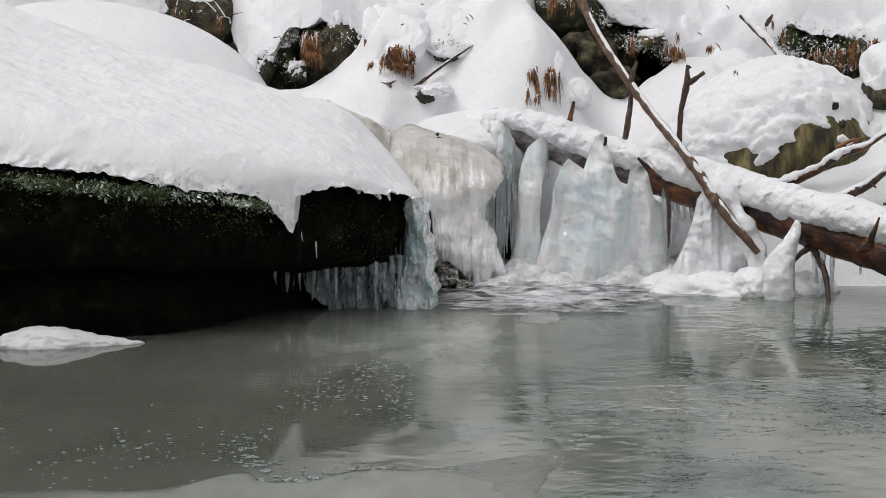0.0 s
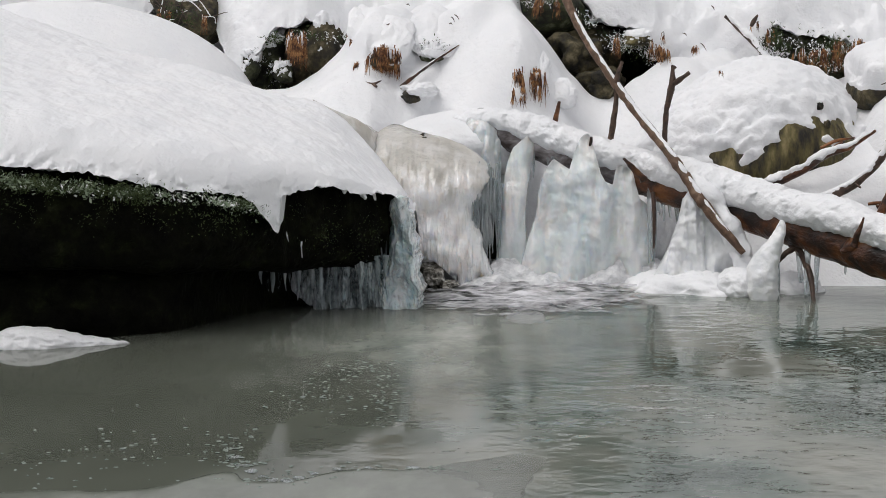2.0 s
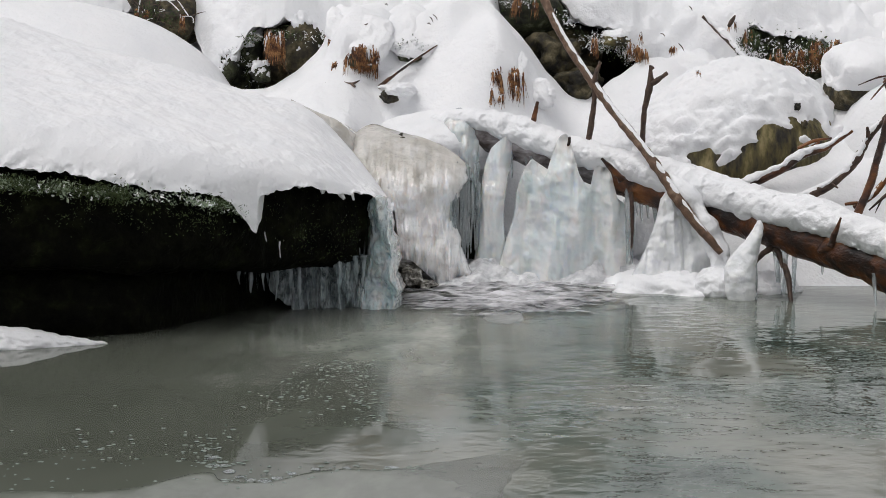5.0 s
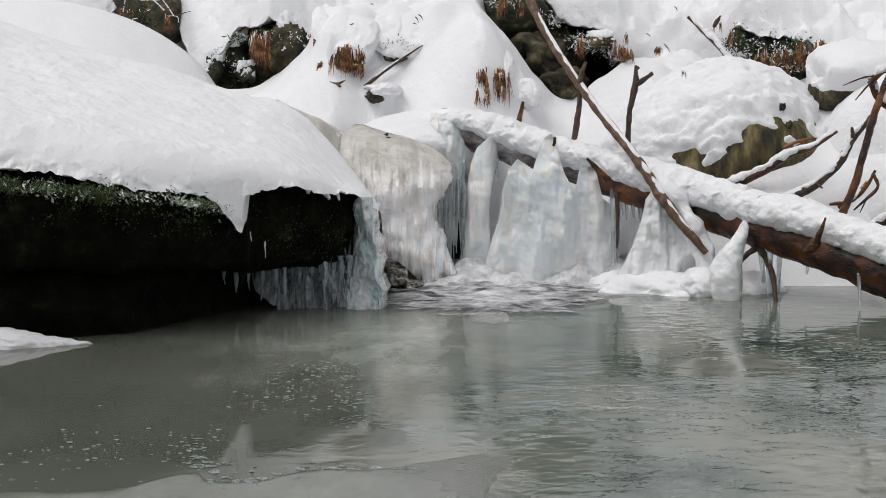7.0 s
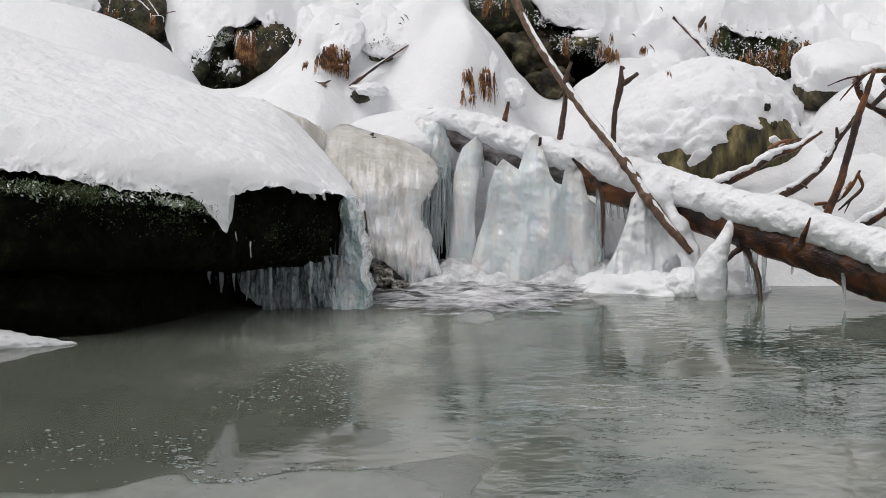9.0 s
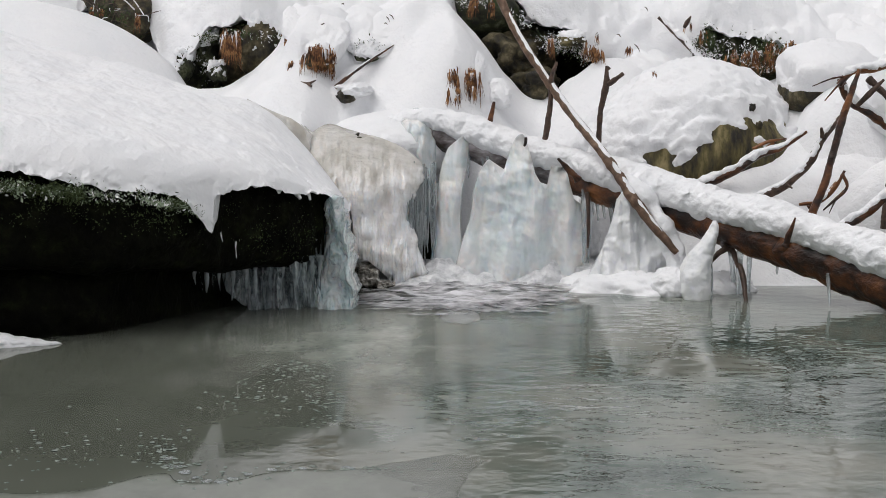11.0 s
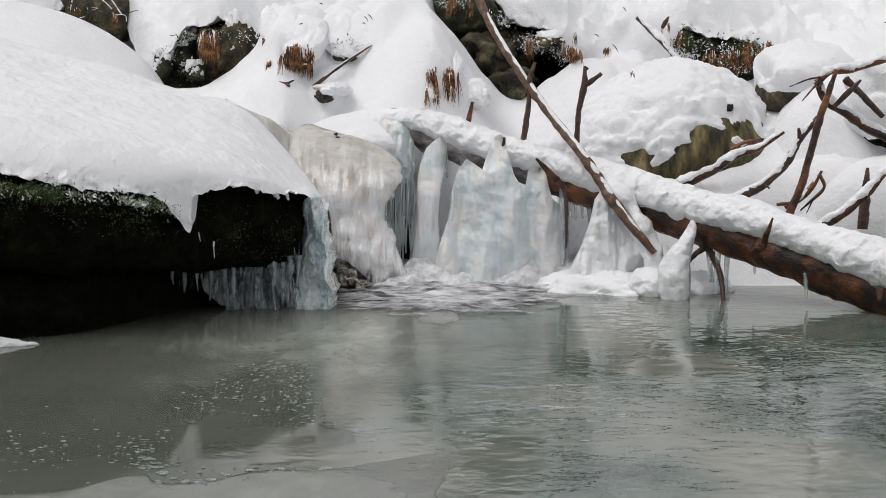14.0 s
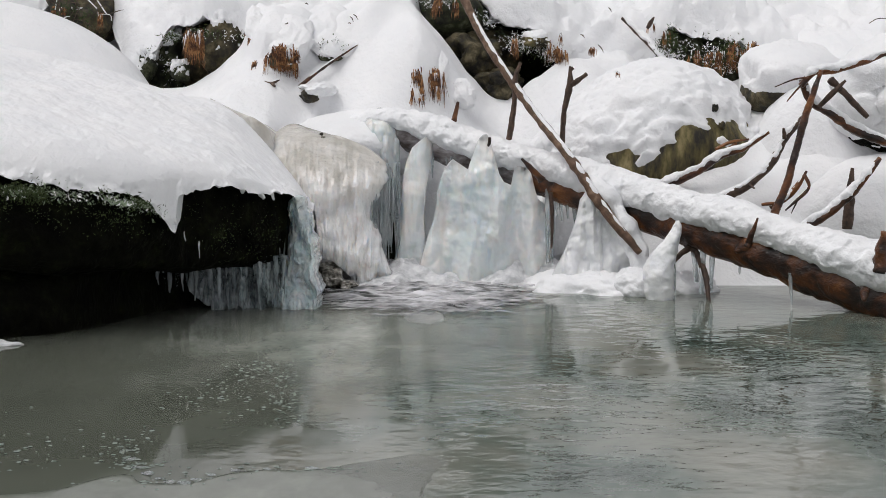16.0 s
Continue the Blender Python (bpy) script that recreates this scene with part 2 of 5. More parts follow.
def thinning(m, centre, half, ragged, size, squeeze, low, high):
    """Lets a skin of ice or foam thin out towards its rim, with a ragged, streaky border."""
    n, l = m.node_tree.nodes, m.node_tree.links
    co, mp, r = n.new("ShaderNodeTexCoord"), n.new("ShaderNodeMapping"), n.new("ShaderNodeVectorMath")
    mp.vector_type = "TEXTURE"
    mp.inputs["Location"].default_value, mp.inputs["Scale"].default_value = (*centre, 0), (*half, 1000)
    r.operation = "LENGTH"
    l.new(co.outputs["Object"], mp.inputs["Vector"])
    l.new(mp.outputs["Vector"], r.inputs[0])
    sq, tx, mad, out = n.new("ShaderNodeMapping"), n.new("ShaderNodeTexNoise"), n.new("ShaderNodeMath"), n.new("ShaderNodeMapRange")
    sq.inputs["Scale"].default_value = squeeze
    l.new(co.outputs["Object"], sq.inputs["Vector"])
    l.new(sq.outputs["Vector"], tx.inputs["Vector"])
    tx.inputs["Scale"].default_value, tx.inputs["Detail"].default_value, tx.inputs["Roughness"].default_value = 1 / size, 5, 0.65
    mad.operation = "MULTIPLY_ADD"
    mad.inputs[1].default_value = ragged
    l.new(tx.outputs["Fac"], mad.inputs[0])
    l.new(r.outputs["Value"], mad.inputs[2])
    out.inputs["From Min"].default_value, out.inputs["From Max"].default_value = low + ragged / 2, high + ragged / 2
    out.inputs["To Min"].default_value, out.inputs["To Max"].default_value = 1, 0
    l.new(mad.outputs["Value"], out.inputs["Value"])
    l.new(out.outputs["Result"], n["Principled BSDF"].inputs["Alpha"])
    return m


thinning(FOAM, (0.129, 4.927), (0.40, 0.42), 2.2, 0.06, (0.4, 1.1, 1), 0.45, 0.95)
WATER = water_material()
SHEET_ICE = material("thin_pool_ice", [(0.33, 0.135, 0.148, 0.124), (0.5, 0.165, 0.180, 0.152), (0.67, 0.205, 0.220, 0.188)], 0.16, 0.10, ((0.07, 1.2), (0.018, 0.5)), (1, 0.5, 1), IOR=1.31)
thinning(SHEET_ICE, (-0.6, 2.0), (0.85, 1.4), 0.5, 0.15, (1, 1, 1), 0.82, 1.06)


# ---- mesh builders ----
def mesh_object(name, verts, faces, mat, parent=None, label="", flat=False):
    me = bpy.data.meshes.new(name)
    me.from_pydata(np.asarray(verts, float).tolist(), [], [tuple(int(i) for i in f) for f in faces])
    me.materials.append(mat)
    if not flat:
        me.polygons.foreach_set("use_smooth", [True] * len(me.polygons))
    me.update()
    ob = new(name, me)
    if parent:
        ob.parent = parent
    if label:
        ob["label"] = label
    return ob


def base(name, place, label, category, group="", kind=""):
    ob = new(name)
    ob.location = place
    return tagged(ob, label, category, group, kind)


def under(ob, parent):
    """Makes ob, whose mesh is in world places, a part of parent."""
    ob.parent = parent
    ob.matrix_parent_inverse = Matrix.Translation(parent.location).inverted()
    return ob


def grid_faces(rows, cols, wrap=False):
    i = np.arange(rows - 1)[:, None] * cols
    j = np.arange(cols if wrap else cols - 1)[None, :]
    k = (j + 1) % cols
    return np.stack([(i + j), (i + k), (i + cols + k), (i + cols + j)], -1).reshape(-1, 4)


def tube(stations, sides=14, steps=60, rough=0.1, lump=0.05, seed=0, squash=(1.0, 1.0), lift=0.0, ends=True):
    """A round limb through (x, y, z, radius) stations with uneven skin. Returns vertices and faces."""
    s = np.array(stations, float)
    along = np.concatenate([[0], np.cumsum(np.linalg.norm(np.diff(s[:, :3], axis=0), axis=1))])
    c = spline(np.column_stack([along, s]), np.linspace(0, along[-1], steps))
    mid, r = c[:, :3], np.maximum(c[:, 3], 0.0004)
    t = np.gradient(mid, axis=0)
    t /= np.linalg.norm(t, axis=1)[:, None]
    side = np.cross(t, (0.02, 0.05, 1.0))
    side /= np.linalg.norm(side, axis=1)[:, None]
    up = np.cross(side, t)
    a = np.linspace(0, 2 * np.pi, sides, endpoint=False)
    ring = (side[:, None] * np.cos(a)[None, :, None] * squash[0] + up[:, None] * np.sin(a)[None, :, None] * squash[1])
    p = mid[:, None] + ring * r[:, None, None]
    q = p.reshape(-1, 3)
    k = 1 + rough * fbm(q, lump, 3, seed)
    p = mid[:, None] + up[:, None] * lift + ring * r[:, None, None] * k.reshape(len(mid), sides, 1)
    v = p.reshape(-1, 3)
    f = [tuple(x) for x in grid_faces(len(mid), sides, True)]
    if ends:
        f += [tuple(range(sides))[::-1], tuple(range((len(mid) - 1) * sides, len(mid) * sides))]
    return v, f


def column(levels, sides=40, steps=70, rough=0.12, lump=(0.03, 0.03, 0.2), seed=0, flute=0.0, flutes=9):
    """Upright ice: levels are (z, x, y, half width, half depth). Returns vertices and faces."""
    lv = sorted(levels)
    z = np.linspace(lv[0][0], lv[-1][0], steps)
    c = spline(lv, z)
    a = np.linspace(0, 2 * np.pi, sides, endpoint=False)
    ca, sa = np.cos(a), np.sin(a)
    x = c[:, 0:1] + c[:, 2:3] * ca
    y = c[:, 1:2] + c[:, 3:4] * sa
    zz = np.repeat(z[:, None], sides, 1)
    q = np.stack([x, y, zz], -1).reshape(-1, 3)
    k = 1 + rough * fbm(q, lump, 3, seed).reshape(steps, sides)
    if flute:
        k = k + flute * (np.abs(np.sin(a * flutes / 2 + fbm(q, (0.2, 0.2, 0.15), 2, seed + 5).reshape(steps, sides) * 1.5)) - 0.6)
    x = c[:, 0:1] + c[:, 2:3] * ca * k
    y = c[:, 1:2] + c[:, 3:4] * sa * k
    v = np.stack([x, y, zz + 0.15 * lump[0] * fbm(q, lump[0] * 2, 2, seed + 9).reshape(steps, sides)], -1).reshape(-1, 3)
    f = [tuple(t) for t in grid_faces(steps, sides, True)]
    f += [tuple(range(sides))[::-1], tuple(range((steps - 1) * sides, steps * sides))]
    return v, f


SPHERE = {}


def sphere(level):
    if level not in SPHERE:
        bm = bmesh.new()
        bmesh.ops.create_icosphere(bm, subdivisions=level, radius=1)
        SPHERE[level] = (np.array([v.co[:] for v in bm.verts]), [tuple(v.index for v in f.verts) for f in bm.faces])
        bm.free()
    return SPHERE[level]


def stone(place, size, turn=0, seed=1, level=5, rough=0.16, lump=0.6, square=0.0):
    """A boulder's points: a noisy, more or less squared ball."""
    d, faces = sphere(level)
    k = 1 / (np.abs(d) ** 4).sum(1) ** 0.25
    r = 1 + square * (k - 1) + rough * fbm(d + seed * 7.1, lump, 4, seed)
    v = d * r[:, None] * np.array(size)
    a = radians(turn)
    x, y = v[:, 0] * math.cos(a) - v[:, 1] * math.sin(a), v[:, 0] * math.sin(a) + v[:, 1] * math.cos(a)
    return np.column_stack([x, y, v[:, 2]]) + np.array(place), faces


def normals(v, faces):
    f = np.array(faces)
    n = np.cross(v[f[:, 1]] - v[f[:, 0]], v[f[:, 2]] - v[f[:, 0]])
    out = np.zeros_like(v)
    for c in range(3):
        np.add.at(out, f[:, c], n)
    return out / np.maximum(np.linalg.norm(out, axis=1), 1e-9)[:, None]


def snow_cover(v, faces, thick, bare, seed=3, ragged=0.25, size=0.08, tilt=(0, 0.3)):
    """Snow that lies on a stone: where the skin faces up (and back) more than bare; thick in metres."""
    n = normals(v, faces)
    mask = n[:, 2] + tilt[0] * n[:, 0] + tilt[1] * n[:, 1] - bare
    mask = mask + ragged * fbm(v, size, 4, seed) * np.exp(-(mask / 0.3) ** 2)
    depth = thick * smooth(0.0, 0.6, mask) - 0.016 + 0.022 * smooth(-0.05, 0.04, mask)
    w = v + (n * 0.55 + np.array((0, 0, 0.45))) * depth[:, None]
    w += n * ((0.005 * fbm(v, 0.12, 2, seed + 4) + 0.0085 * fbm(v, 0.036, 3, seed + 5, 0.6)) * smooth(0.05, 0.4, mask))[:, None]
    f = np.array(faces)
    f = f[(mask[f] > -0.06).any(1)]
    used = np.unique(f)
    back = np.full(len(v), -1)
    back[used] = np.arange(len(used))
    return w[used], back[f]


# ---- ground: the stream's bed, the banks and the slope behind, one sheet ----
CREST = [(-3.0, 0.75), (-1.811, 0.657), (-1.191, 0.637), (-0.906, 0.637), (-0.814, 0.613), (-0.723, 0.613), (-0.62, 0.653),
         (-0.517, 0.73), (-0.334, 0.742), (-0.13, 0.769), (0.012, 0.869), (0.104, 0.879), (0.175, 0.803),
         (0.236, 0.734), (0.308, 0.637), (0.39, 0.556), (0.462, 0.552), (0.543, 0.617), (0.644, 0.692),
         (0.848, 0.667), (1.032, 0.647), (1.155, 0.631), (1.297, 0.641), (1.397, 0.718), (1.519, 0.738), (1.865, 0.728), (3.0, 0.8)]
HOLLOWS = [(-1.12, 0.15), (-0.721, 0.17), (0.369, 0.2), (0.579, 0.15), (1.229, 0.22)]


def ground_height(x, y):
    p = np.column_stack([x, y, 0 * x])
    crest = spline(CREST, x)[:, 0]
    y0 = 5.16 + 0.34 * smooth(-0.409, -0.263, x) * (1 - smooth(0.728, 0.979, x))
    n = 0.3 * fbm(p, 0.9, 3, 70)
    near = -0.35 + 0.42 * smooth(2.05, 1.25, y + n) + 0.2 * np.maximum(0, -0.4 - y)
    near = np.maximum(near, spline([(4.6, -0.35), (5.0, -0.12), (5.16, 0.0)], y - y0 + 5.16)[:, 0])
    # The unseen left bank is raised extra high to cut skylight on the slab.
    side = 0.7 * smooth(2.0, 2.8, np.abs(x - 0.05) + n) + 0.35 * np.maximum(0, np.abs(x) - 2.7) + 1.1 * smooth(2.4, 4.5, -x) + 0.5 * np.maximum(0, -x - 3.0)
    share = spline([(0, 0.0), (0.14, 0.3), (0.4, 0.62), (0.7, 0.85), (1.0, 1.0)], (y - y0) / (6.0 - y0))[:, 0]
    far = spline([(6.0, 0.0), (6.3, 0.16), (6.6, 0.34), (7.2, 0.8), (8.5, 1.7), (11, 3.2), (16, 5.5), (70, 16)], y)[:, 0]
    z = np.where(y < y0, near, crest * share + np.where(y > 6, far, 0))
    for cx, w in HOLLOWS:
        z = z - 0.55 * np.exp(-((x - cx) / w) ** 4) * smooth(6.0, 6.12, y) * (1 - smooth(6.6, 7.0, y))
    z = z + side
    for cx, cy, sx, sy, h in MOUNDS:
        z = z + h * np.exp(-((x - cx) / sx) ** 2 - ((y - cy) / sy) ** 2)
    for xa, xb, ye, h, reach in LEDGES:
        d = y - ye + 0.02 * fbm(p, 0.07, 3, 77) - 0.12 * ((x - (xa + xb) / 2) / (xb - xa)) ** 2
        z = z + h * smooth(xa - 0.03, xa + 0.05, x) * (1 - smooth(xb - 0.05, xb + 0.03, x)) * smooth(-0.012, 0.022, d) * np.exp(-(np.maximum(d, 0) / reach) ** 2)
    live = smooth(0, 0.25, y - y0) * (1 - smooth(12, 20, y))
    return z + live * (0.022 * fbm(p, 0.45, 3, 8) + 0.010 * fbm(p, 0.10, 3, 9))


# snow steps on the slope: from x to x, their edge's y, height, reach behind
LEDGES = [(-0.49, -0.263, 5.87, 0.09, 0.25), (-0.249, -0.133, 5.92, 0.045, 0.12), (-0.297, -0.184, 5.735, 0.045, 0.12), (0.083, 0.212, 5.775, 0.055, 0.14), (0.209, 0.328, 5.80, 0.04, 0.12), (0.744, 0.906, 5.97, 0.03, 0.12)]
MOUNDS = [(0.031, 5.75, 0.3, 0.2, 0.03), (-0.334, 6.1, 0.2, 0.15, 0.05), (0.153, 5.85, 0.12, 0.12, 0.03)]
random.seed(17)
MOUNDS += [(random.uniform(-0.5, 0.0), random.uniform(5.94, 6.10), random.uniform(0.04, 0.08), random.uniform(0.035, 0.06), random.uniform(0.010, 0.028)) for k in range(22)]
gx = np.concatenate([-np.geomspace(70, 3.4, 22), np.linspace(-3.3, -2.15, 24), np.linspace(-2.1, 2.1, 420), np.linspace(2.15, 3.3, 24), np.geomspace(3.4, 70, 22)])
gy = np.concatenate([-np.geomspace(70, 1.2, 24), np.linspace(-1.1, 4.7, 80), np.concatenate([np.linspace(4.75, 5.6, 70), np.linspace(5.61, 6.1, 120), np.linspace(6.11, 7.4, 110)]), np.geomspace(7.5, 70, 24)])
mx, my = np.meshgrid(gx, gy)
gz = ground_height(mx.ravel(), my.ravel())
ground = mesh_object("ground", np.column_stack([mx.ravel(), my.ravel(), gz]), grid_faces(len(gy), len(gx)), SNOW)
tagged(ground, "snow-covered stream bank and hillside with soft drifts", "ground", kind="structure")

# ---- the pool ----
wx, wy = np.meshgrid(np.linspace(-3.2, 3.2, 60), np.linspace(0.3, 5.7, 60))
water = mesh_object("water", np.column_stack([wx.ravel(), wy.ravel(), 0 * wx.ravel()]), grid_faces(60, 60), WATER)
tagged(water, "grey-green half-frozen pool water with fine ripples", "water", kind="structure")


def soften(values, width):
    k = np.hanning(width)
    k /= k.sum()
    pad = np.pad(values, ((width // 2, width - 1 - width // 2), (0, 0)), mode="edge")
    return np.column_stack([np.convolve(pad[:, c], k, "valid") for c in range(values.shape[1])])


# ---- the overhanging slab with its thick snow ----
def slab():
    n, m = 260, 110
    end = -0.282
    x = np.linspace(-2.3, end, n)
    # along the front: depth of the face, its top, its lower edge, depth of the wall under it
    st = soften(spline([(-2.3, 4.0, 0.46, 0.10, 4.2), (-1.1, 4.1, 0.414, 0.168, 4.20), (-0.836, 4.18, 0.384, 0.154, 4.27),
                        (-0.70, 4.28, 0.372, 0.136, 4.52), (-0.579, 4.4, 0.359, 0.124, 4.74), (-0.44, 4.52, 0.36, 0.116, 4.86), (end, 4.64, 0.31, 0.108, 4.95)], x), 25)
    yf, zt, zb, yw = st.T
    yf = yf + 0.035 * smooth(-0.553, -0.538, x)
    right = smooth(end - 0.09, end, x)
    rows = []
    a = np.linspace(0, 1, m)
    for i in range(n):
        h = zt[i] - zb[i]
        pts = spline([(0, yw[i] + 0.02, -0.15), (0.1, yw[i], 0.0), (0.2, yw[i] + 0.03, zb[i] * 0.8), (0.3, yf[i] + 0.14, zb[i]), (0.36, yf[i] + 0.035, zb[i] + 0.02), (0.42, yf[i] + 0.005, zb[i] + 0.25 * h),
                      (0.56, yf[i] + 0.005, zt[i] - 0.04), (0.64, yf[i] + 0.05, zt[i] + 0.01), (0.8, yf[i] + 0.5, zt[i] + 0.03), (1, 5.5, zt[i] - 0.1)], a)
        c = np.array((yf[i] + 0.4, (zt[i] + zb[i]) / 2))
        k = np.where(a[:, None] > 0.28, 1 - 0.16 * right[i] ** 2, 1)
        rows.append(np.column_stack([np.full(m, x[i]), c + (pts - c) * k]))
    v = np.array(rows).reshape(-1, 3)
    v[:, 1] += 0.022 * fbm(v, 0.22, 4, 21) + 0.012 * fbm(v, 0.035, 3, 22)
    v[:, 2] += 0.012 * fbm(v, 0.18, 3, 23)
    f = [tuple(q) for q in grid_faces(n, m)] + [tuple(range((n - 1) * m, n * m))]
    return v, f


rock = base("overhanging_rock", (-0.849, 4.2, 0), "wet mossy rock slab over the pool, coloured black for shade", "rock")
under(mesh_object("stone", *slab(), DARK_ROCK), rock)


def blanket(stations, n, m, lip, seed, back=0.5, fall=0.35, tip=None, soft=31, lump=(0.012, 0.25), fine=0.004, tuck=0.14, fade=True, bulge=0.40):
    """Deep snow lying to a front edge: stations are (x, front y, lip z, ridge y, ridge z). lip: amounts of large and small unevenness of the edge."""
    x = np.linspace(stations[0][0], stations[-1][0], n)
    yf, zl, yr, zr = soften(spline(stations, x), soft).T
    px = np.column_stack([x, 0 * x, 0 * x])
    edge = lip[0] * fbm(px, 0.16, 3, seed) + lip[1] * fbm(px, 0.03, 2, seed + 1)
    yf = yf + 0.5 * lip[0] * fbm(px, 0.3, 2, seed + 6)
    if tip:
        edge = edge - tip[1] * np.exp(-(np.maximum(tip[0] - x, 0) / 0.045) ** 1.3) * (x <= tip[0]) - tip[1] * np.exp(-((x - tip[0]) / 0.006) ** 2) * (x > tip[0])
    a = np.linspace(0, 1, m)
    v = np.zeros((n, m, 3))
    for i in range(n):
        h, w = zr[i] - zl[i], yr[i] - yf[i]
        q = np.clip((a - 0.12) / 0.68, 0, 1) ** 1.7
        y = yf[i] + w * q
        z = zl[i] + h * (bulge * (1 - np.exp(-q * w / 0.05)) + (1 - bulge) * (q * (1.15 - 0.15 * q)))
        lead, tail = a < 0.12, a > 0.8
        y = np.where(lead, yf[i] + tuck * np.maximum(1 - a / 0.12, 0) ** 1.5, y)
        z = np.where(lead, zl[i] + 0.012 * (1 - a / 0.12), z)
        y = np.where(tail, yr[i] + (a - 0.8) / 0.2 * back, y)
        z = np.where(tail, zr[i] - ((a - 0.8) / 0.2) ** 2 * fall, z)
        z = z + edge[i] * (1 - smooth(0.0, 0.2, np.maximum(z - zl[i], 0) / max(h, 0.05))) * (a < 0.5)
        v[i] = np.column_stack([np.full(m, x[i]), y, z])
    v = v.reshape(-1, 3)
    body = smooth(0.08, 0.3, np.tile(a, n))
    if fade:
        body = body * smooth(0, 0.1, np.repeat(np.linspace(1, 0, n), m))
    v[:, 1] += body * 1.5 * lump[0] * fbm(v, lump[1] * 1.2, 3, seed + 2)
    v[:, 2] += body * (lump[0] * fbm(v, lump[1], 3, seed + 3) + fine * fbm(v, 0.05, 3, seed + 4, 0.55))
    rim = 1 - smooth(0.13, 0.20, np.tile(a, n))
    v[:, 1] += 0.008 * rim * fbm(v, 0.022, 2, seed + 5)
    v[:, 2] += 0.006 * rim * fbm(v, 0.035, 3, seed + 7, 0.7)
    return v, grid_faces(n, m)


cap = mesh_object("rock_snow", *blanket(
    [(-1.812, 3.94, 0.468, 5.55, 0.925),
     (-1.476, 3.98, 0.459, 5.5, 0.829),
     (-1.224, 4.03, 0.46, 5.45, 0.755),
     (-1.089, 4.06, 0.447, 5.45, 0.718),
     (-0.96, 4.1, 0.426, 5.4, 0.684),
     (-0.828, 4.14, 0.406, 5.4, 0.647),
     (-0.698, 4.21, 0.383, 5.35, 0.615),
     (-0.621, 4.27, 0.363, 5.3, 0.595),
     (-0.541, 4.34, 0.359, 5.26, 0.573),
     (-0.461, 4.43, 0.371, 5.2, 0.52),
     (-0.391, 4.49, 0.365, 5.15, 0.455),
     (-0.334, 4.55, 0.354, 5.08, 0.402),
     (-0.283, 4.62, 0.339, 5.0, 0.352),
     (-0.247, 4.68, 0.32, 4.92, 0.32),
     (-0.21, 4.79, 0.259, 4.82, 0.258)],
    900, 220, (0.014, 0.004), 31, soft=41, fine=0.005, tip=(-0.55, 0.10)), SNOW)
tagged(cap, "thick smooth white snow blanket on the rock slab", "snow")

DRIPS = [((-0.392, 4.535, 0.362), (-0.39, 4.53, 0.343), 0.006), ((-0.357, 4.57, 0.354), (-0.333, 4.565, 0.326), 0.008), ((-0.318, 4.615, 0.347), (-0.31, 4.61, 0.318), 0.0045),
         ((-0.557, 4.335, 0.304), (-0.547, 4.33, 0.278), 0.004), ((-0.544, 4.455, 0.243), (-0.538, 4.457, 0.219), 0.0018), ((-0.504, 4.465, 0.208), (-0.502, 4.463, 0.173), 0.0016)]
for i, (a, b, r) in enumerate(DRIPS):
    v, f = tube([(a[0], a[1] + 0.012, a[2] + 0.008, r * 1.5), (*a, r * 1.3), (*[0.45 * p + 0.55 * q for p, q in zip(a, b)], r), (*b, r * 0.55)], 14, 28, 0.5, 0.012, 700 + i)
    tagged(mesh_object("snow_drip", v, f, SNOW), "frozen snow drip on the dark rock face", "snow", "snow drips")

# ---- snow-covered mound behind the slab ----
v, f = stone((-1.565, 6.0, 0.433), (0.769, 0.4, 0.4881), 0, 5, 6, 0.02, 0.9)
tagged(mesh_object("snow_mound", v, f, SNOW), "rounded boulder wholly buried in white snow", "snow")

# ---- snow ledges that overhang the dark hollows of the slope ----
ledge = mesh_object("ledge_snow", *blanket(
    [(-1.895, 6.3, 0.803, 7.3, 1.6), (-1.309, 6.4, 0.89, 7.4, 1.55), (-1.07, 6.4, 0.869, 7.4, 1.5), (-0.926, 6.12, 0.676, 7.2, 1.4), (-0.846, 6.08, 0.718, 7.1, 1.4),
     (-0.791, 6.06, 0.816, 7.1, 1.4), (-0.709, 6.06, 0.82, 7.1, 1.4), (-0.587, 6.08, 0.841, 7.1, 1.4), (-0.506, 6.12, 0.77, 7.1, 1.4), (-0.384, 6.15, 0.697, 7.1, 1.4), (-0.051, 6.2, 0.697, 7.1, 1.45),
     (0.119, 6.3, 0.845, 7.2, 1.5), (0.203, 6.25, 0.945, 7.2, 1.5), (0.348, 6.2, 0.914, 7.2, 1.45), (0.417, 6.12, 0.846, 7.2, 1.4), (0.509, 6.1, 0.817, 7.2, 1.4),
     (0.59, 6.08, 0.775, 7.2, 1.4), (0.652, 6.08, 0.722, 7.2, 1.38), (0.735, 6.08, 0.661, 7.2, 1.35), (0.904, 6.1, 0.656, 7.2, 1.35), (0.999, 6.08, 0.728, 7.2, 1.36), (1.022, 6.08, 0.812, 7.2, 1.36), (1.084, 6.08, 0.808, 7.2, 1.36), (1.167, 6.08, 0.788, 7.2, 1.36), (1.249, 6.08, 0.775, 7.2, 1.36), (1.322, 6.08, 0.751, 7.2, 1.36), (1.385, 6.08, 0.697, 7.2, 1.36), (1.422, 6.08, 0.652, 7.2, 1.36), (1.898, 6.1, 0.656, 7.2, 1.35)],
    560, 110, (0.014, 0.016), 131, back=0.6, fall=0.1, soft=9, lump=(0.035, 0.20), fine=0.018, tuck=0.4, fade=False, bulge=0.25), SNOW)
tagged(ledge, "lumpy overhanging snow ledges above dark hollows of the slope", "snow")


